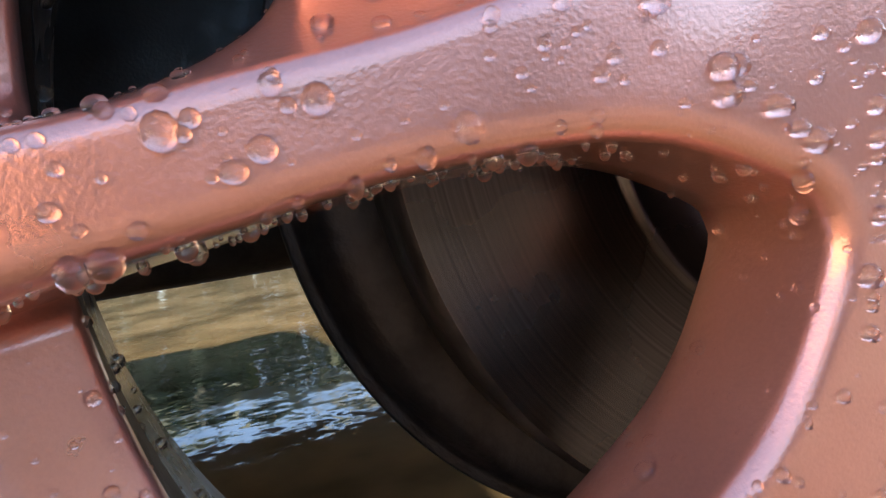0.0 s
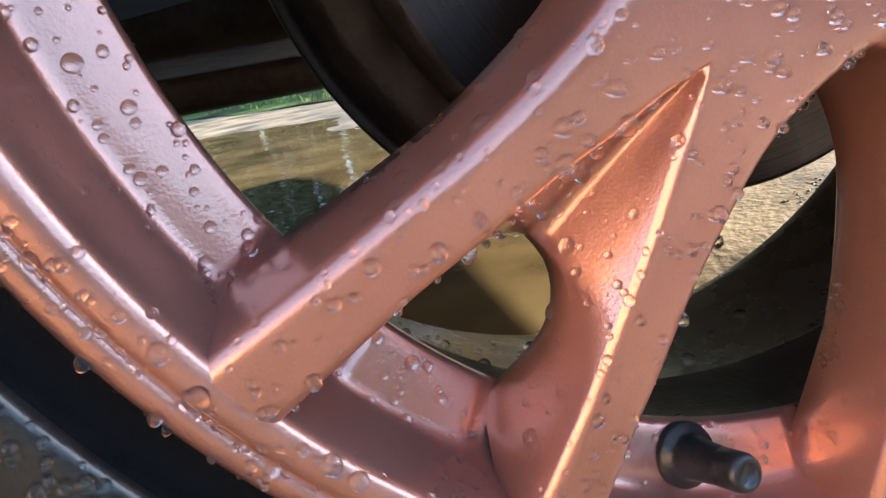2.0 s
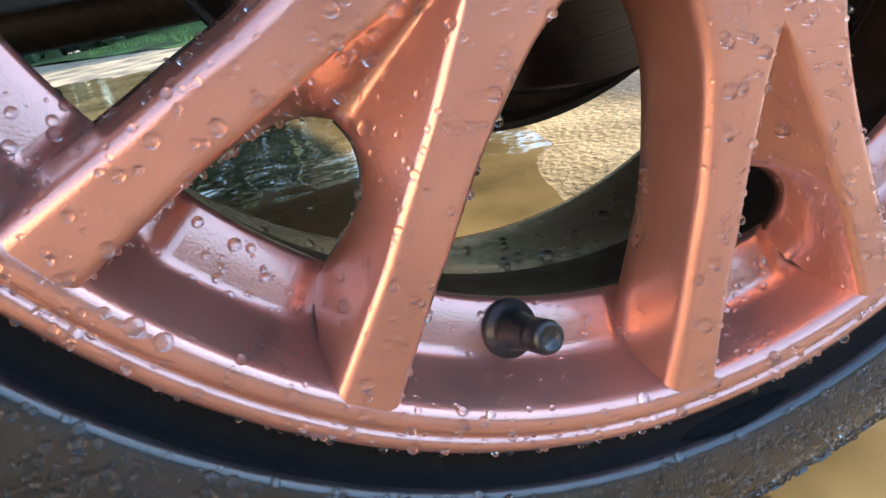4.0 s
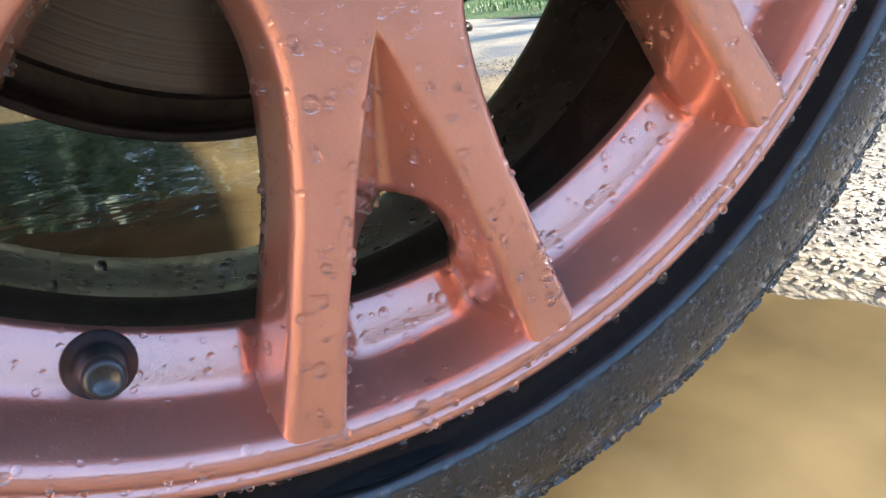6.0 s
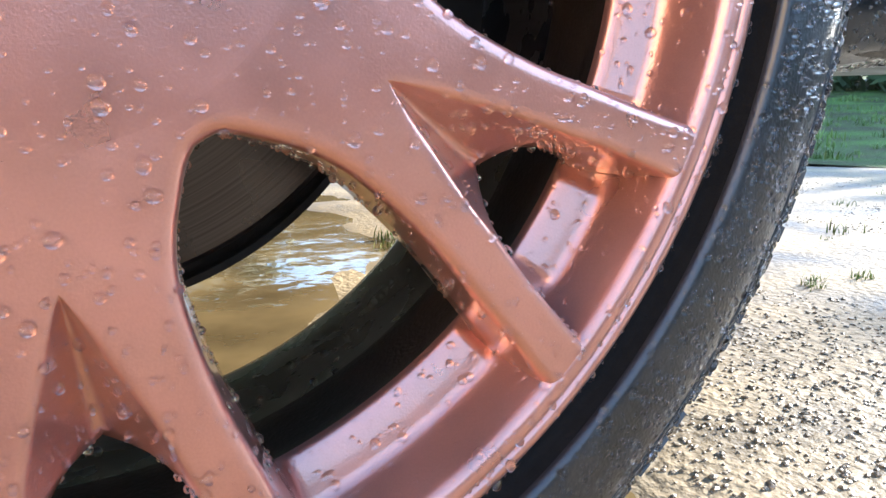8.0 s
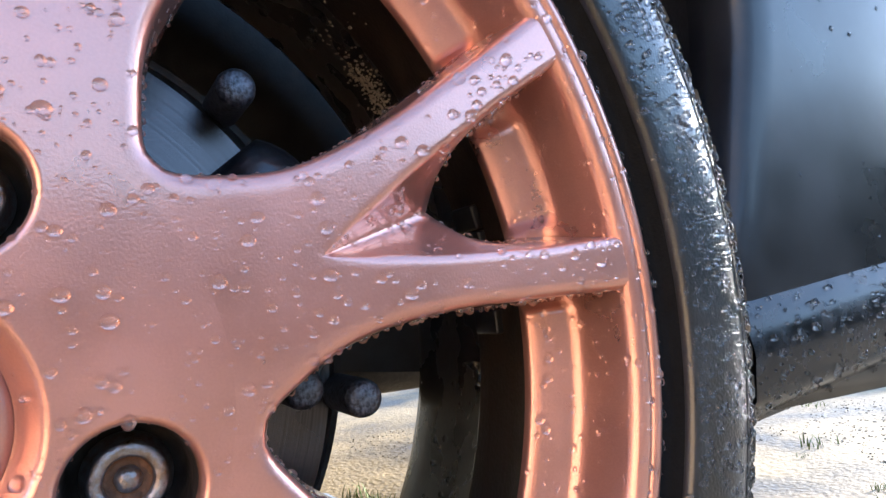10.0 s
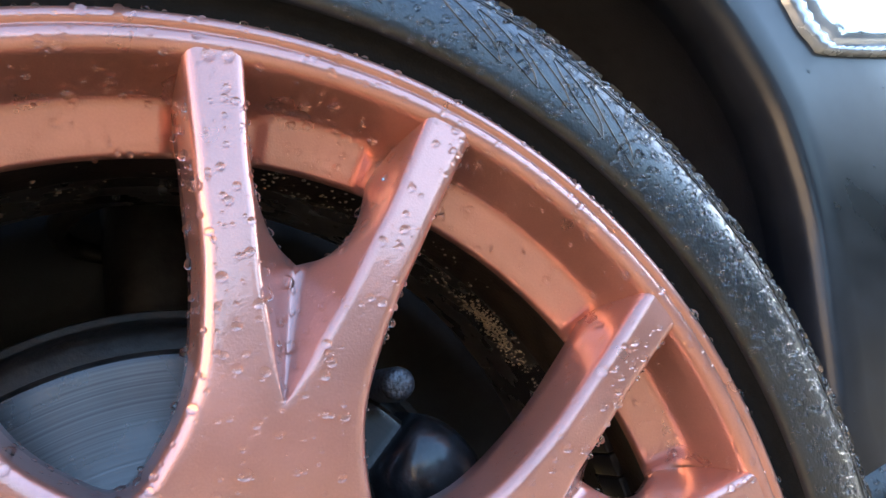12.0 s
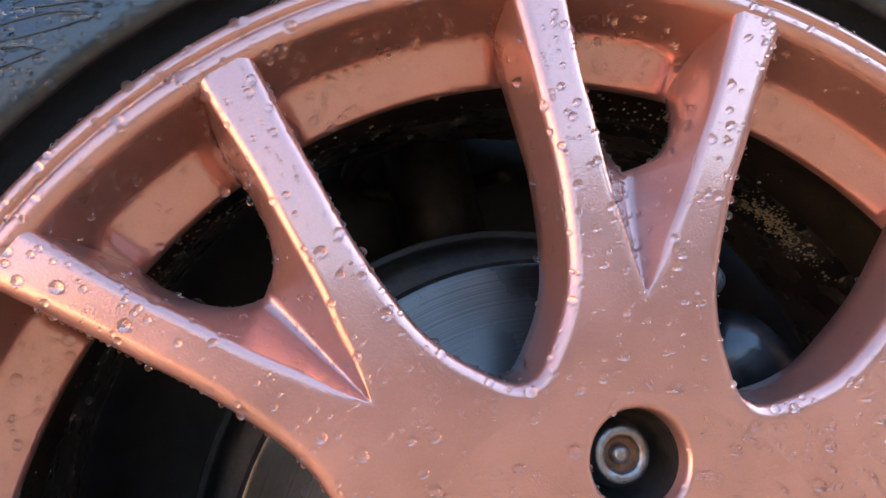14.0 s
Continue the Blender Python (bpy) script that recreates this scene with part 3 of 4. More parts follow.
caliper = thing("brake_caliper", "dark grimy brake caliper with dull round pin heads", "brake caliper", (0, 0, HUB_Z))
bm = bmesh.new()
seg = 18
rows = []
for i in range(seg + 1):
    a = radians(3 + 36 * i / seg)
    e = 1.0 - 0.35 * abs(2 * i / seg - 1) ** 4
    pr = [(0.098, 0.100), (0.096, 0.066), (0.104, 0.056), (0.124, 0.053), (0.136, 0.056), (0.141, 0.066), (0.142, 0.100)]
    rows.append([bm.verts.new((((0.119 + (r - 0.119) * e)) * math.cos(a), 0.078 + (y - 0.078) * e, ((0.119 + (r - 0.119) * e)) * math.sin(a))) for r, y in pr])
grid_faces(bm, rows)
bm.faces.new(rows[0])
bm.faces.new(rows[-1])
bmesh.ops.recalc_face_normals(bm, faces=bm.faces)
part("housing", bm, CALIPER, caliper)
for ang, rr, y0 in ((-5.8, 0.131, 0.046), (-4, 0.110, 0.0476), (46.2, 0.135, 0.051)):
    bm = bmesh.new()
    r = lathe(bm, [(0.0070, 0.03), (0.0070, 0.004), (0.0064, 0.0012), (0.0048, 0.0), (0.0024, -0.0005)], 28)
    cap(bm, r[-1])
    bmesh.ops.recalc_face_normals(bm, faces=bm.faces)
    p = part("pin_head", bm, PIN, caliper, "dull steel guide pin head")
    p.location = (rr * math.cos(radians(ang)), y0, rr * math.sin(radians(ang)))

# suspension: a strut, a lower arm and a drive shaft
def tube(bm, pts, rad, seg=16):
    rings = []
    pts = [Vector(p) for p in pts]
    for i, p in enumerate(pts):
        t = (pts[min(i + 1, len(pts) - 1)] - pts[max(i - 1, 0)]).normalized()
        a = t.orthogonal().normalized()
        b = t.cross(a)
        rr = rad[i] if isinstance(rad, (list, tuple)) else rad
        rings.append([bm.verts.new(p + (a * math.cos(2 * math.pi * k / seg) + b * math.sin(2 * math.pi * k / seg)) * rr) for k in range(seg)])
    # keep the rings from twisting
    for i in range(1, len(rings)):
        best = min(range(seg), key=lambda s: sum((rings[i][(k + s) % seg].co - pts[i] - rings[i - 1][k].co + pts[i - 1]).length for k in range(0, seg, 4)))
        rings[i] = rings[i][best:] + rings[i][:best]
    for r0, r1 in zip(rings, rings[1:]):
        for k in range(seg):
            bm.faces.new((r0[k], r0[(k + 1) % seg], r1[(k + 1) % seg], r1[k]))
    bm.faces.new(rings[0])
    bm.faces.new(rings[-1])
    bmesh.ops.recalc_face_normals(bm, faces=bm.faces)


strut = thing("suspension_strut", "dark grimy suspension strut behind the brake disc", "suspension", (0, 0, HUB_Z))
bm = bmesh.new()
tube(bm, [(0.01, 0.112, 0.02), (0.01, 0.15, 0.025), (0.012, 0.175, 0.05), (0.016, 0.190, 0.11)], [0.035, 0.04, 0.038, 0.034])
part("knuckle", bm, CALIPER, strut, "dark wet steering knuckle")
bm = bmesh.new()
tube(bm, [(0.015, 0.188, 0.10), (0.02, 0.20, 0.20), (0.024, 0.215, 0.30), (0.030, 0.24, 0.45)], [0.026, 0.026, 0.024, 0.024])
part("damper_tube", bm, IRON, strut)
bm = bmesh.new()
tube(bm, [(0.02 + 0.010 * (i / 120) + 0.048 * math.cos(i * 0.32), 0.20 + 0.04 * (i / 120) + 0.048 * math.sin(i * 0.32), 0.19 + 0.24 * i / 120) for i in range(121)], 0.006, 8)
part("coil_spring", bm, IRON, strut)

bm = bmesh.new()
tube(bm, [(0.0, 0.11, HUB_Z - 0.09), (0.02, 0.20, HUB_Z - 0.085), (0.10, 0.60, HUB_Z - 0.06)], [0.02, 0.022, 0.026])
solo("control_arm", bm, IRON, "dark steel control arm under the car", "suspension")

# ---------------------------------------------------------------- the car round the wheel
car = thing("car_body", "black car body with a round wheel arch, wet with drops", "car", (0, 0, 0))
def arch_r(deg):
    """The arch's edge comes close to the tyre low down in front and opens upwards."""
    return float(np.interp(deg, [-8, 6, 15, 23, 31, 40, 90, 140, 165, 188], [0.306, 0.308, 0.332, 0.362, 0.386, 0.400, 0.405, 0.402, 0.380, 0.360]))


SIDE_Y = 0.030


def fender():
    """The side panel: a sheet with the arch cut out and a rolled lip, out to a straight border."""
    bm = bmesh.new()
    rows = []
    n = 72
    for i in range(n + 1):
        d = -7.6 + 195.2 * i / n
        a = radians(d)
        c, s = math.cos(a), math.sin(a)
        ar = arch_r(d)
        if d < 35:
            tx, tz = 0.82, -0.048 + 0.67 * (d + 7.6) / 42.6
        elif d > 145:
            tx, tz = -1.7, -0.048 + 0.67 * (187.6 - d) / 42.6
        else:
            tx, tz = 0.82 - 2.52 * (d - 35) / 110, 0.622
        row = [bm.verts.new((r * c, y, HUB_Z + r * s)) for r, y in ((ar - 0.004, SIDE_Y + 0.030), (ar - 0.004, SIDE_Y + 0.006), (ar - 0.001, SIDE_Y + 0.001), (ar + 0.004, SIDE_Y - 0.001), (ar + 0.02, SIDE_Y - 0.001))]
        sx, sz = (ar + 0.02) * c, (ar + 0.02) * s
        for t in (0.06, 0.14, 0.25, 0.4, 0.6, 0.8, 1.0):
            x, z = sx + (tx - sx) * t, sz + (tz - sz) * t
            y = SIDE_Y - 0.001 + 0.42 * max(0, x - 0.45) ** 1.8 + 0.25 * max(0, z - 0.30) ** 2
            row.append(bm.verts.new((x, y, HUB_Z + z)))
        rows.append(row)
    grid_faces(bm, rows)
    outward(bm)
    return bm


panel = part("fender_panel", fender(), PAINT, car)
sol = panel.modifiers.new("thickness", 'SOLIDIFY')
sol.thickness, sol.offset = 0.003, 0
bm = bmesh.new()
n = 48
rows = []
for i in range(n + 1):
    d = -7 + 194 * i / n
    a, ar = radians(d), arch_r(d) + 0.012
    rows.append([bm.verts.new(((ar + b) * math.cos(a), y, HUB_Z + (ar + b) * math.sin(a))) for y, b in ((0.052, -0.012), (0.06, 0.0), (0.12, 0.008), (0.22, 0.004), (0.24, -0.01), (0.245, -0.18), (0.248, -0.31))])
grid_faces(bm, rows)
bmesh.ops.recalc_face_normals(bm, faces=bm.faces)
part("arch_liner", bm, PLASTIC, car, "black plastic wheel arch liner")
bm = bmesh.new()
box(bm, -1.6, 0.25, HUB_Z - 0.045, 0.62, 1.55, HUB_Z + 0.05, 0.02)
part("underbody", bm, IRON, car)
bm = bmesh.new()
box(bm, -0.55, 0.75, HUB_Z - 0.088, 0.12, 1.20, HUB_Z - 0.02, 0.03)
part("oil_sump", bm, IRON, car, "dark rounded oil sump under the engine")
bm = bmesh.new()
outline = smooth_line([(0.80, 0.33), (0.83, 0.42), (0.80, 0.56), (0.66, 0.68), (0.20, 0.80), (-0.40, 0.90), (-0.62, 0.95)], 40)
rows = []
for y, k in ((0.262, 0.90), (0.27, 0.97), (0.30, 1.0), (0.90, 1.03), (1.54, 1.0), (1.60, 0.97), (1.62, 0.90)):
    rows.append([bm.verts.new((0.1 + (x - 0.1) * (0.98 + 0.02 * k), y, 0.33 + (z - 0.33) * k)) for x, z in outline] + [bm.verts.new((-1.8, y, 0.33 + 0.64 * k)), bm.verts.new((-1.8, y, 0.36))])
grid_faces(bm, rows)
bm.faces.new(rows[0])
bm.faces.new(rows[-1][::-1])
bmesh.ops.recalc_face_normals(bm, faces=bm.faces)
part("shell", bm, PAINT, car)
bm = bmesh.new()
rows = []
for i in range(25):
    t = i / 24
    x = 0.302 + 0.52 * t
    y = SIDE_Y - 0.008 + 0.42 * max(0, x - 0.45) ** 1.8
    z0 = HUB_Z - 0.052 + 0.06 * t
    rows.append([bm.verts.new((x, y + dy, z0 + dz)) for dy, dz in ((0.09, 0.012), (0.03, 0.0), (0.008, 0.004), (0.0, 0.016), (-0.002, 0.036), (0.002, 0.054), (0.012, 0.066), (0.02, 0.085))])
grid_faces(bm, rows)
outward(bm)
bumper = part("bumper_lip", bm, LIP, car, "black plastic bumper edge covered in drops")

bm = bmesh.new()
rows = []
for i in range(13):
    t = i / 12
    y = SIDE_Y + 0.065 + 1.50 * t
    x = 0.822 + 0.10 * math.sin(math.pi * t) ** 0.6
    rows.append([bm.verts.new((x - dx, y, z)) for dx, z in ((0.10, 0.276), (0.03, 0.270), (0.004, 0.282), (0.0, 0.34), (0.006, 0.45), (0.03, 0.56), (0.09, 0.66), (0.16, 0.70))])
grid_faces(bm, rows)
bmesh.ops.recalc_face_normals(bm, faces=bm.faces)
part("front_bumper", bm, PAINT, car)

# headlamp above the arch: a ribbed bezel round a pale glossy lens
LAMP = material("headlamp_lens", (0.50, 0.56, 0.62), rough=0.10, metal=0.65, var=0.12, scale=40, bump=0.2, bump_scale=120, coat=1.0, coat_rough=0.03)
BEZEL = material("headlamp_bezel", (0.30, 0.32, 0.34), rough=0.25, metal=0.5, var=0.2, scale=80)
lamp_line = smooth_line([(0.352, 0.560), (0.364, 0.536), (0.395, 0.527), (0.60, 0.531), (0.74, 0.545), (0.762, 0.575), (0.72, 0.61), (0.55, 0.635), (0.40, 0.640), (0.353, 0.615), (0.352, 0.560)], 241)[:-1]


def panel_y(x, z):
    return SIDE_Y - 0.001 + 0.42 * max(0, x - 0.45) ** 1.8 + 0.25 * max(0, z - HUB_Z - 0.30) ** 2


def lamp_rings(bm, steps, ribs=0.0):
    """Rings inset from the lamp's outline: (inset, height over the panel)."""
    mid = lamp_line.mean(0)
    rows = []
    for inset, up in steps:
        row = []
        for i, q in enumerate(lamp_line):
            d = mid - q
            x, z = q + d / np.linalg.norm(d) * inset * min(1.0, np.linalg.norm(d) / max(inset, 1e-6))
            row.append(bm.verts.new((x, panel_y(x, z) - up - (ribs if i % 2 and 0.004 < inset < 0.014 else 0.0), z)))
        rows.append(row + row[:1])
    grid_faces(bm, rows)
    bmesh.ops.recalc_face_normals(bm, faces=bm.faces)
    return rows


bm = bmesh.new()
lamp_rings(bm, [(0.0, 0.0015), (0.0015, 0.0050), (0.005, 0.0055), (0.013, 0.0050), (0.015, 0.0030), (0.016, 0.0020)], 0.0012)
lamp = part("headlamp", bm, BEZEL, car, "grey ribbed headlamp surround")
bm = bmesh.new()
rings = lamp_rings(bm, [(0.0155, 0.0024), (0.020, 0.0050), (0.030, 0.0066), (0.042, 0.0072)])
bm.faces.new(rings[-1][:-1])
part("lens", bm, LAMP, lamp, "pale glossy headlamp lens")

# ---------------------------------------------------------------- the ground
def ground_height(x, y):
    h = 0.0235 + 0.005 * noise.noise(Vector((x * 2.1, y * 2.1, 0))) + 0.003 * noise.noise(Vector((x * 7, y * 7, 3))) + 0.0012 * noise.noise(Vector((x * 31, y * 31, 7)))
    d = math.hypot((x + 0.62) / 1.3, (y - 1.6) / 2.4) + 0.06 * noise.noise(Vector((x * 4, y * 4, 8)))
    e = math.hypot((x - 0.16) / 0.16, (y + 0.02) / 0.16) + 0.3 * noise.noise(Vector((x * 8, y * 8, 5))) + 0.12 * noise.noise(Vector((x * 30, y * 30, 6)))
    h -= 0.024 * math.exp(-d ** 4) + 0.018 * math.exp(-max(e, 0.0) ** 4)
    return h


bm = bmesh.new()
edges_x = [-60, -25, -12, -6, -3] + list(np.arange(-2, -0.09, 0.06)) + list(np.arange(-0.08, 0.60, 0.015)) + list(np.arange(0.62, 4.01, 0.06)) + [5, 8, 14, 30, 60]
edges_y = [-60, -25, -10, -5, -2.5, -1.5] + list(np.arange(-0.9, -0.31, 0.06)) + list(np.arange(-0.30, 0.30, 0.015)) + list(np.arange(0.30, 4.01, 0.06)) + [5, 7, 10, 16, 30, 60]
vs = [[bm.verts.new((x, y, ground_height(x, y) if abs(x) < 7 and abs(y) < 7 else 0.0135)) for x in edges_x] for y in edges_y]
grid_faces(bm, vs)
ground = solo("ground", bm, MUD, "wet muddy gravel yard", "ground", kind="structure")
bm = bmesh.new()
vs = []
for i in range(60):
    d = 2.35 + 0.12 * i if i < 40 else 7.03 + 2.0 * (i - 39)
    row = []
    for k in range(70):
        side = -4.5 + 0.19 * k
        e = d + (0.25 * noise.noise(Vector((side * 1.1, 3, 0))) + 0.1 * noise.noise(Vector((side * 5, 1, 0)))) * (i < 8)
        row.append(bm.verts.new((0.86 * e - 0.45 * side + 0.25, 0.5 * e + 0.78 * side, 0.0275 + 0.02 * min(1, i / 6) + 0.06 * max(0.0, d - 3.2) + 0.01 * noise.noise(Vector((side * 2, d * 2, 4))))))
    vs.append(row)
grid_faces(bm, vs)
bmesh.ops.recalc_face_normals(bm, faces=bm.faces)
TURF = material("turf", (0.06, 0.105, 0.025), rough=0.85, var=0.5, scale=3, bump=1.0, bump_scale=60, dark=(0.05, 0.038, 0.02), spec=0.1, bump_dist=0.02)
solo("lawn", bm, TURF, "rough grass bank beyond the muddy yard", "lawn", kind="structure")
bm = bmesh.new()
vs = [[bm.verts.new((x, y, 0.0090)) for x in np.arange(-2.2, 0.81, 0.1)] for y in np.arange(-0.6, 5.61, 0.1)]
grid_faces(bm, vs)
PUDDLE = material("puddle_water", (0.135, 0.096, 0.045), rough=0.05, var=0.5, scale=4, bump=0.22, bump_scale=10, rough_var=0.04, bump_dist=0.012, spec=0.27)
solo("puddle", bm, PUDDLE, "shallow muddy puddle under the car", "puddle", kind="structure")


# gravel stones pressed into the mud beside the wheel
def pebble_cloud(name, spots, mat, label, category, seed):
    """Many small stones or clods as one mesh."""
    rng = np.random.default_rng(seed)
    t = bmesh.new()
    bmesh.ops.create_icosphere(t, subdivisions=1, radius=1)
    base = np.array([v.co[:] for v in t.verts])
    tri = np.array([[v.index for v in f.verts] for f in t.faces])
    t.free()
    V, F, n = [], [], 0
    for x, y, z, r in spots:
        q = base * (1 + rng.normal(0, 0.16, (len(base), 1))) * (r * rng.uniform(0.7, 1.3), r * rng.uniform(0.7, 1.3), r * rng.uniform(0.45, 0.8))
        V.append(q + (x, y, z))
        F.append(tri + n)
        n += len(base)
    me = bpy.data.meshes.new(name)
    me.from_pydata(np.vstack(V).tolist(), [], np.vstack(F).tolist())
    me.materials.append(mat)
    return tagged(new(name, me), label, category, kind="stuff")


rng = np.random.default_rng(4)
spots = []
while len(spots) < 14000:
    x, y = rng.uniform(0.12, 2.0), rng.uniform(-0.35, 1.3)
    if rng.random() > math.exp(-1.1 * math.hypot(x - 0.4, y - 0.15)):
        continue
    if noise.noise(Vector((x * 3.0, y * 3.0, 9))) < -0.12 + 0.25 * (x < 0.3):
        continue
    r = float(np.clip(rng.lognormal(-6.6, 0.4), 0.0007, 0.0027))
    if ground_height(x, y) < 0.0115:
        continue
    spots.append((x, y, ground_height(x, y) + r * 0.1, r))
pebble_cloud("gravel", spots, STONE, "loose wet gravel stones on the mud", "gravel", 5)


def grass(name, spots, label, seed):
    """Tufts of thin bent blades as one mesh."""
    rng = np.random.default_rng(seed)
    V, F, n = [], [], 0
    for x, y, z, h, count in spots:
        for _ in range(count):
            a, lean = rng.uniform(0, 2 * math.pi), rng.uniform(0.1, 0.7)
            bx, by = x + rng.normal(0, h * 0.5), y + rng.normal(0, h * 0.5)
            hh, w = h * rng.uniform(0.5, 1.2), h * 0.05
            c, s2 = math.cos(a), math.sin(a)
            for t, ww in ((0, 1), (0.5, 0.8), (1, 0.05)):
                ox, oz = lean * hh * t * t, hh * (t - 0.2 * t * t)
                V += [(bx + c * ox - s2 * w * ww, by + s2 * ox + c * w * ww, z + oz), (bx + c * ox + s2 * w * ww, by + s2 * ox - c * w * ww, z + oz)]
            F += [(n, n + 1, n + 3, n + 2), (n + 2, n + 3, n + 5, n + 4)]
            n += 6
    me = bpy.data.meshes.new(name)
    me.from_pydata(V, [], F)
    me.materials.append(GRASS)
    return tagged(new(name, me), label, "grass", kind="stuff")


spots = []
for _ in range(2600):
    d, side = rng.uniform(2.5, 7.0), rng.uniform(-3.5, 7.5)
    # a bank that runs across the view beyond the yard
    x, y = 0.86 * d - 0.5 * side * 0.9 + 0.25, 0.5 * d + 0.86 * side * 0.9
    if noise.noise(Vector((x * 1.3, y * 1.3, 2))) < -0.15:
        continue
    spots.append((x, y, 0.033 + 0.06 * max(0.0, d - 3.2), rng.uniform(0.03, 0.08), 14))
for _ in range(60):
    x, y = rng.uniform(0.75, 1.7), rng.uniform(0.5, 1.5)
    if noise.noise(Vector((x * 4, y * 4, 5))) > 0.15:
        spots.append((x, y, ground_height(x, y) - 0.003, rng.uniform(0.01, 0.03), 12))
for x, y, h in ((0.40, 0.80, 0.022), (0.425, 0.86, 0.026), (0.44, 0.82, 0.020), (0.77, 0.35, 0.016), (0.80, 0.37, 0.013), (0.86, 0.35, 0.017), (0.93, 0.33, 0.018), (0.96, 0.36, 0.015), (0.79, 0.25, 0.014)):
    spots.append((x, y, ground_height(x, y) - 0.003, h, 34))
grass("grass", spots, "short green grass on the bank beyond the yard", 8)


# hedges added round the yard to darken reflections: dense small leaves
def hedge(seed, first, last, far, high, n, label):
    rng = np.random.default_rng(seed)
    ang = rng.uniform(first, last, n)
    dist = far + rng.normal(0, 0.4, n)
    hgt = rng.uniform(0, 1, n) * (high + 0.3 * np.sin(ang * 9) + 0.15 * np.sin(ang * 23))
    V, F = [], []
    for i in range(n):
        c = Vector((dist[i] * math.cos(ang[i]), dist[i] * math.sin(ang[i]), hgt[i]))
        u = Vector(rng.normal(0, 1, 3)).normalized()
        v = u.orthogonal().normalized()
        k = rng.uniform(0.09, 0.2)
        j = len(V)
        V += [c - u * k, c + v * k * 0.5, c + u * k, c - v * k * 0.5]
        F.append((j, j + 1, j + 2, j + 3))
    me = bpy.data.meshes.new("hedge")
    me.from_pydata([tuple(v) for v in V], [], F)
    me.materials.append(LEAF)
    return tagged(new("hedge", me), label, "hedge", kind="stuff")


LEAF = material("hedge_leaf", (0.045, 0.07, 0.025), rough=0.6, var=0.4, scale=2)
hedge(3, -0.6, 1.05, 9, 1.9, 14000, "added dark green hedge at the far edge of the yard")
# added to keep bright low sky out of the puddle's reflection
hedge(5, 1.0, 2.25, 9.5, 2.3, 12500, "dark hedge added beyond the car to dim the puddle's reflection")
hedge(4, 2.2, 3.6, 9, 1.9, 12000, "added dark green hedge at the far edge of the yard")
# added out of view so tyre and copper mirror a dark horizon
hedge(6, -2.05, -0.6, 6.3, 1.5, 14000, "unseen dark hedge added behind the camera to darken reflections")

# unseen plain walls, added beside and behind to throw warm light on the wheel
WALLM = material("warm_bounce_render", (0.68, 0.47, 0.29), rough=0.85, var=0.15, scale=3, bump=0.4, bump_scale=40, bump_dist=0.01)
bm = bmesh.new()
box(bm, -2.8, -6.99, 0.0, -2.5, -0.5, 1.8, 0.01)
solo("bounce_wall_side", bm, WALLM, "unseen plain warm wall added to reflect orange light onto the wheel", "wall", kind="structure")
bm = bmesh.new()
box(bm, -9.0, -7.3, 0.0, -1.2, -7.0, 2.5, 0.01)
solo("bounce_wall_back", bm, WALLM, "unseen plain warm wall added behind for warm reflections", "wall", kind="structure")


# ---------------------------------------------------------------- water drops
def surface_samples(obs, n, seed, keep=None):
    """Random points with normals over the faces of some objects."""
    rng = np.random.default_rng(seed)
    P, N, A = [], [], []
    for ob in obs:
        mw = ob.matrix_world
        m3 = mw.to_3x3()
        for f in ob.data.polygons:
            vs = [mw @ ob.data.vertices[i].co for i in f.vertices]
            nn = (m3 @ f.normal).normalized()
            for k in range(1, len(vs) - 1):
                a = (vs[k] - vs[0]).cross(vs[k + 1] - vs[0]).length / 2
                if a > 1e-10 and (keep is None or keep((vs[0] + vs[k] + vs[k + 1]) / 3, nn)):
                    P.append((vs[0], vs[k], vs[k + 1]))
                    N.append(nn)
                    A.append(a)
    A = np.array(A)
    pick = rng.choice(len(A), n, p=A / A.sum())
    out = []
    for i in pick:
        r1, r2 = rng.random(2)
        if r1 + r2 > 1:
            r1, r2 = 1 - r1, 1 - r2
        a, b, c = P[i]
        out.append((a + (b - a) * r1 + (c - a) * r2, N[i]))
    return out


def front_samples(obs, n, r0, r1, gap, seed):
    """Spread points over what shows from the front between two radii, no two closer than the gap."""
    rng = np.random.default_rng(seed)
    names = {ob.name for ob in obs}
    graph = bpy.context.evaluated_depsgraph_get()
    cells, out = {}, []
    for _ in range(n * 4):
        if len(out) >= n:
            break
        r, a = math.sqrt(rng.uniform(r0 ** 2, r1 ** 2)), rng.uniform(0, 2 * math.pi)
        x, z = r * math.cos(a), HUB_Z + r * math.sin(a)
        key = (int(x / gap), int(z / gap))
        if key in cells:
            continue
        hit, place, normal, _, ob, _ = scene.ray_cast(graph, Vector((x, -0.06, z)), Vector((0, 1, 0)), distance=0.10)
        if hit and normal.y > 0:
            normal = -normal
        if hit and ob.name in names and normal.y < -0.25:
            cells[key] = 1
            out.append((place.copy(), normal.copy()))
    return out


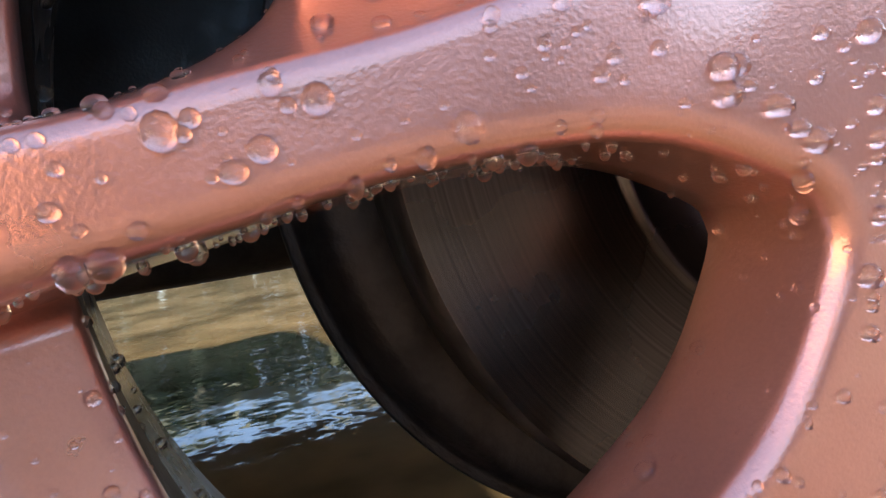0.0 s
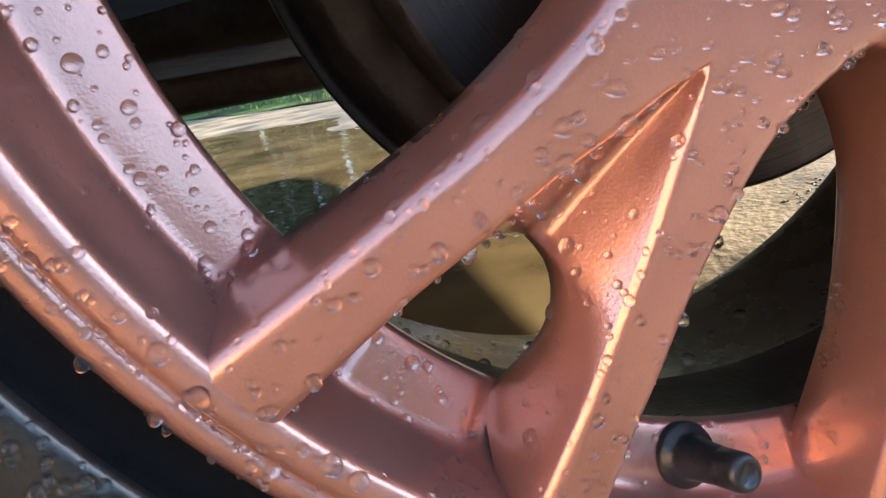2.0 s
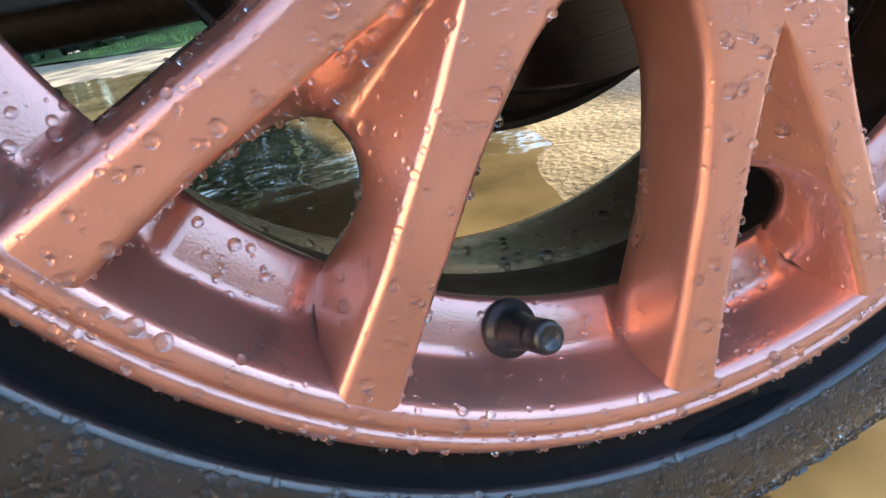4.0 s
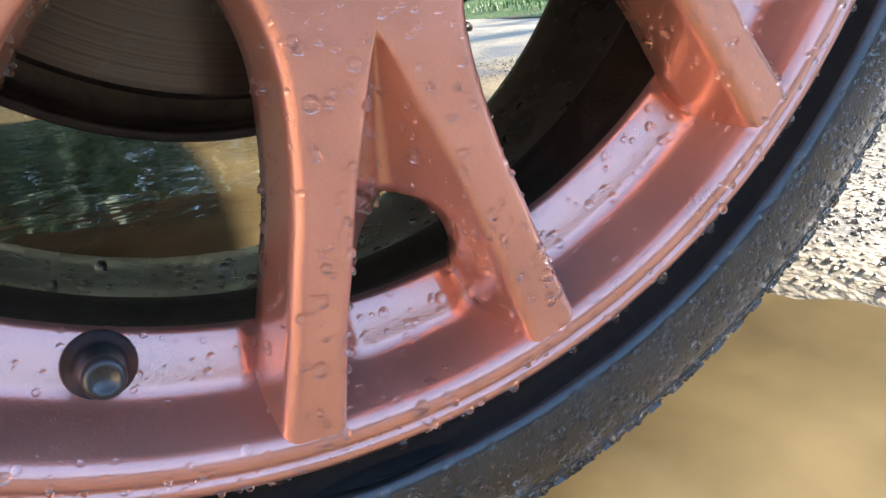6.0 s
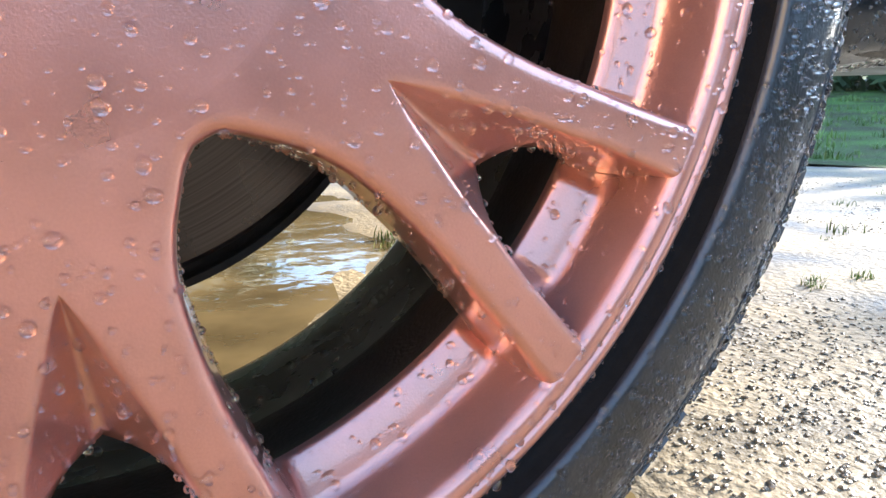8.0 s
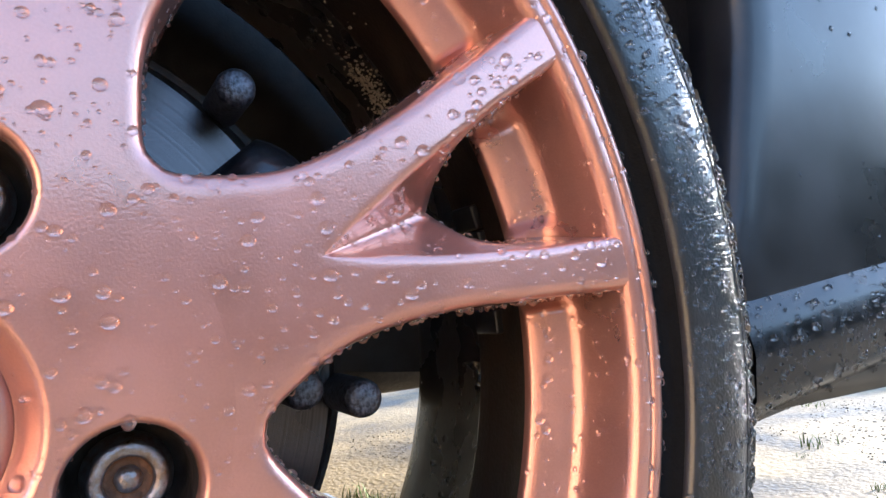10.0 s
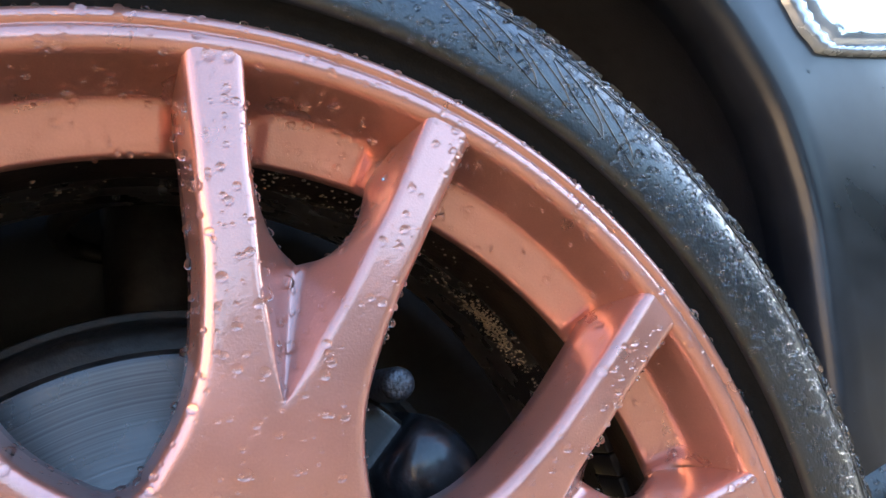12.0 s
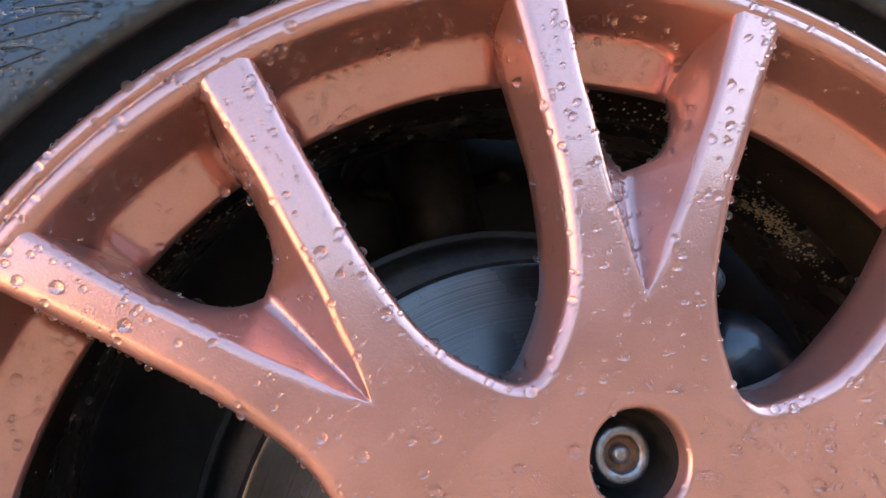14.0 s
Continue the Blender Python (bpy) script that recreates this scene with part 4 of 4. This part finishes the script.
def drops(name, samples, size, label, seed, sub=2, sag=0.0):
    """Beads of water as one mesh: flattened domes sunk a little into what they sit on."""
    rng = np.random.default_rng(seed)
    t = bmesh.new()
    bmesh.ops.create_icosphere(t, subdivisions=sub, radius=1)
    base = np.array([v.co[:] for v in t.verts])
    tri = np.array([[v.index for v in f.verts] for f in t.faces])
    t.free()
    V, F, n = [], [], 0
    for p, nn in samples:
        r = float(np.clip(rng.lognormal(math.log(size[0]), size[1]), size[2], size[3]))
        q = nn.to_track_quat('Z', 'Y').to_matrix()
        R = np.array(q)
        sh = base * (r * rng.uniform(0.85, 1.12), r * rng.uniform(0.85, 1.12), r * rng.uniform(0.76, 0.98))
        sh[:, 2] += 0.20 * r
        w = sh @ R.T + np.array(p)
        if sag:
            w[:, 2] -= sag * r * np.clip(base[:, 2], 0, 1)
        V.append(w)
        F.append(tri + n)
        n += len(base)
    me = bpy.data.meshes.new(name)
    me.from_pydata(np.vstack(V).tolist(), [], np.vstack(F).tolist())
    me.shade_smooth()
    me.materials.append(WATER)
    return tagged(new(name, me), label, "water drops", kind="stuff")


rng = np.random.default_rng(31)
spots = []
for c_deg, c_y, n_s, s_d, s_y in ((34, 0.104, 420, 4.0, 0.007), (64, 0.070, 120, 9, 0.012), (118, 0.085, 160, 14, 0.02)):
    for _ in range(n_s):
        a, y = radians(c_deg + rng.normal(0, s_d)), c_y + rng.normal(0, s_y)
        rr = float(np.interp(y, [0.052, 0.080, 0.084, 0.105, 0.138, 0.162], [0.1968, 0.1984, 0.2004, 0.2030, 0.2072, 0.2104]))
        spots.append((rr * math.cos(a), y, HUB_Z + rr * math.sin(a), float(rng.uniform(0.0004, 0.0011))))
DRY = material("dried_mud", (0.30, 0.25, 0.19), rough=0.9, var=0.2, scale=300)
pebble_cloud("dried_mud_specks", spots, DRY, "pale dried mud specks inside the wheel barrel", "mud", 32)

bpy.context.view_layer.update()
copper = spokes + [rim, hub]
seen_front = front_samples(copper, 1900, 0.038, 0.229, 0.0052, 51)
seen_tyre = front_samples([tyre_body], 3200, 0.239, 0.278, 0.0030, 53)
drops("face_drops", seen_front, (0.00112, 0.38, 0.00045, 0.0021), "clear rain beads spread over the front of the copper wheel", 52, 2, 0.3)
drops("sidewall_drops", seen_tyre, (0.00100, 0.35, 0.0005, 0.0017), "rain beads spread over the tyre's sidewall", 54, 2, 0.3)
drops("water_drops", surface_samples(copper, 6000, 11, lambda c, n: c.y < 0.034 and (n.y < 0.3)), (0.00060, 0.42, 0.00028, 0.0016), "clear water beads on the copper wheel", 12, 2, 0.25)
drops("large_water_drops", surface_samples(copper, 230, 13, lambda c, n: c.y < 0.03 and n.y < 0.2), (0.0015, 0.22, 0.0011, 0.0024), "larger clear water beads on the copper wheel", 14, 3, 0.3)
drops("hanging_drops", surface_samples(spokes, 130, 41, lambda c, n: c.y < 0.016 and n.z < -0.75 and n.y < 0.25), (0.0008, 0.30, 0.0005, 0.0013), "water beads hanging under the edges of the spokes", 42, 3, 0.55)
drops("barrel_drops", surface_samples([barrel], 420, 15, lambda c, n: 0.034 < c.y < 0.14 and math.hypot(c.x, c.z - HUB_Z) < 0.2085), (0.0014, 0.4, 0.0007, 0.0030), "water beads on the dark wheel barrel", 16, 2)
drops("tyre_drops", surface_samples([tyre_body], 6000, 17, lambda c, n: c.y < 0.06 and math.hypot(c.x, c.z - HUB_Z) > 0.24), (0.00092, 0.4, 0.0004, 0.0019), "fine water beads on the tyre", 18, 2)
drops("shoulder_drops", surface_samples([tyre_body], 8000, 27, lambda c, n: -0.01 < c.y < 0.055 and math.hypot(c.x, c.z - HUB_Z) > 0.2695 and c.x > -0.12), (0.00115, 0.35, 0.0006, 0.0022), "bright water beads on the tyre's shoulder", 28, 2, 0.2)
drops("bumper_drops", surface_samples([bumper], 1500, 29, lambda c, n: c.x < 0.75), (0.0011, 0.35, 0.0005, 0.0022), "water beads on the black bumper edge", 30, 1)
drops("body_drops", surface_samples([panel, bumper], 3500, 19, lambda c, n: 0.2 < c.x < 0.9 and c.z < 0.75 and c.y < 0.25), (0.0009, 0.4, 0.0004, 0.0022), "fine water beads on the black bodywork", 20, 1)
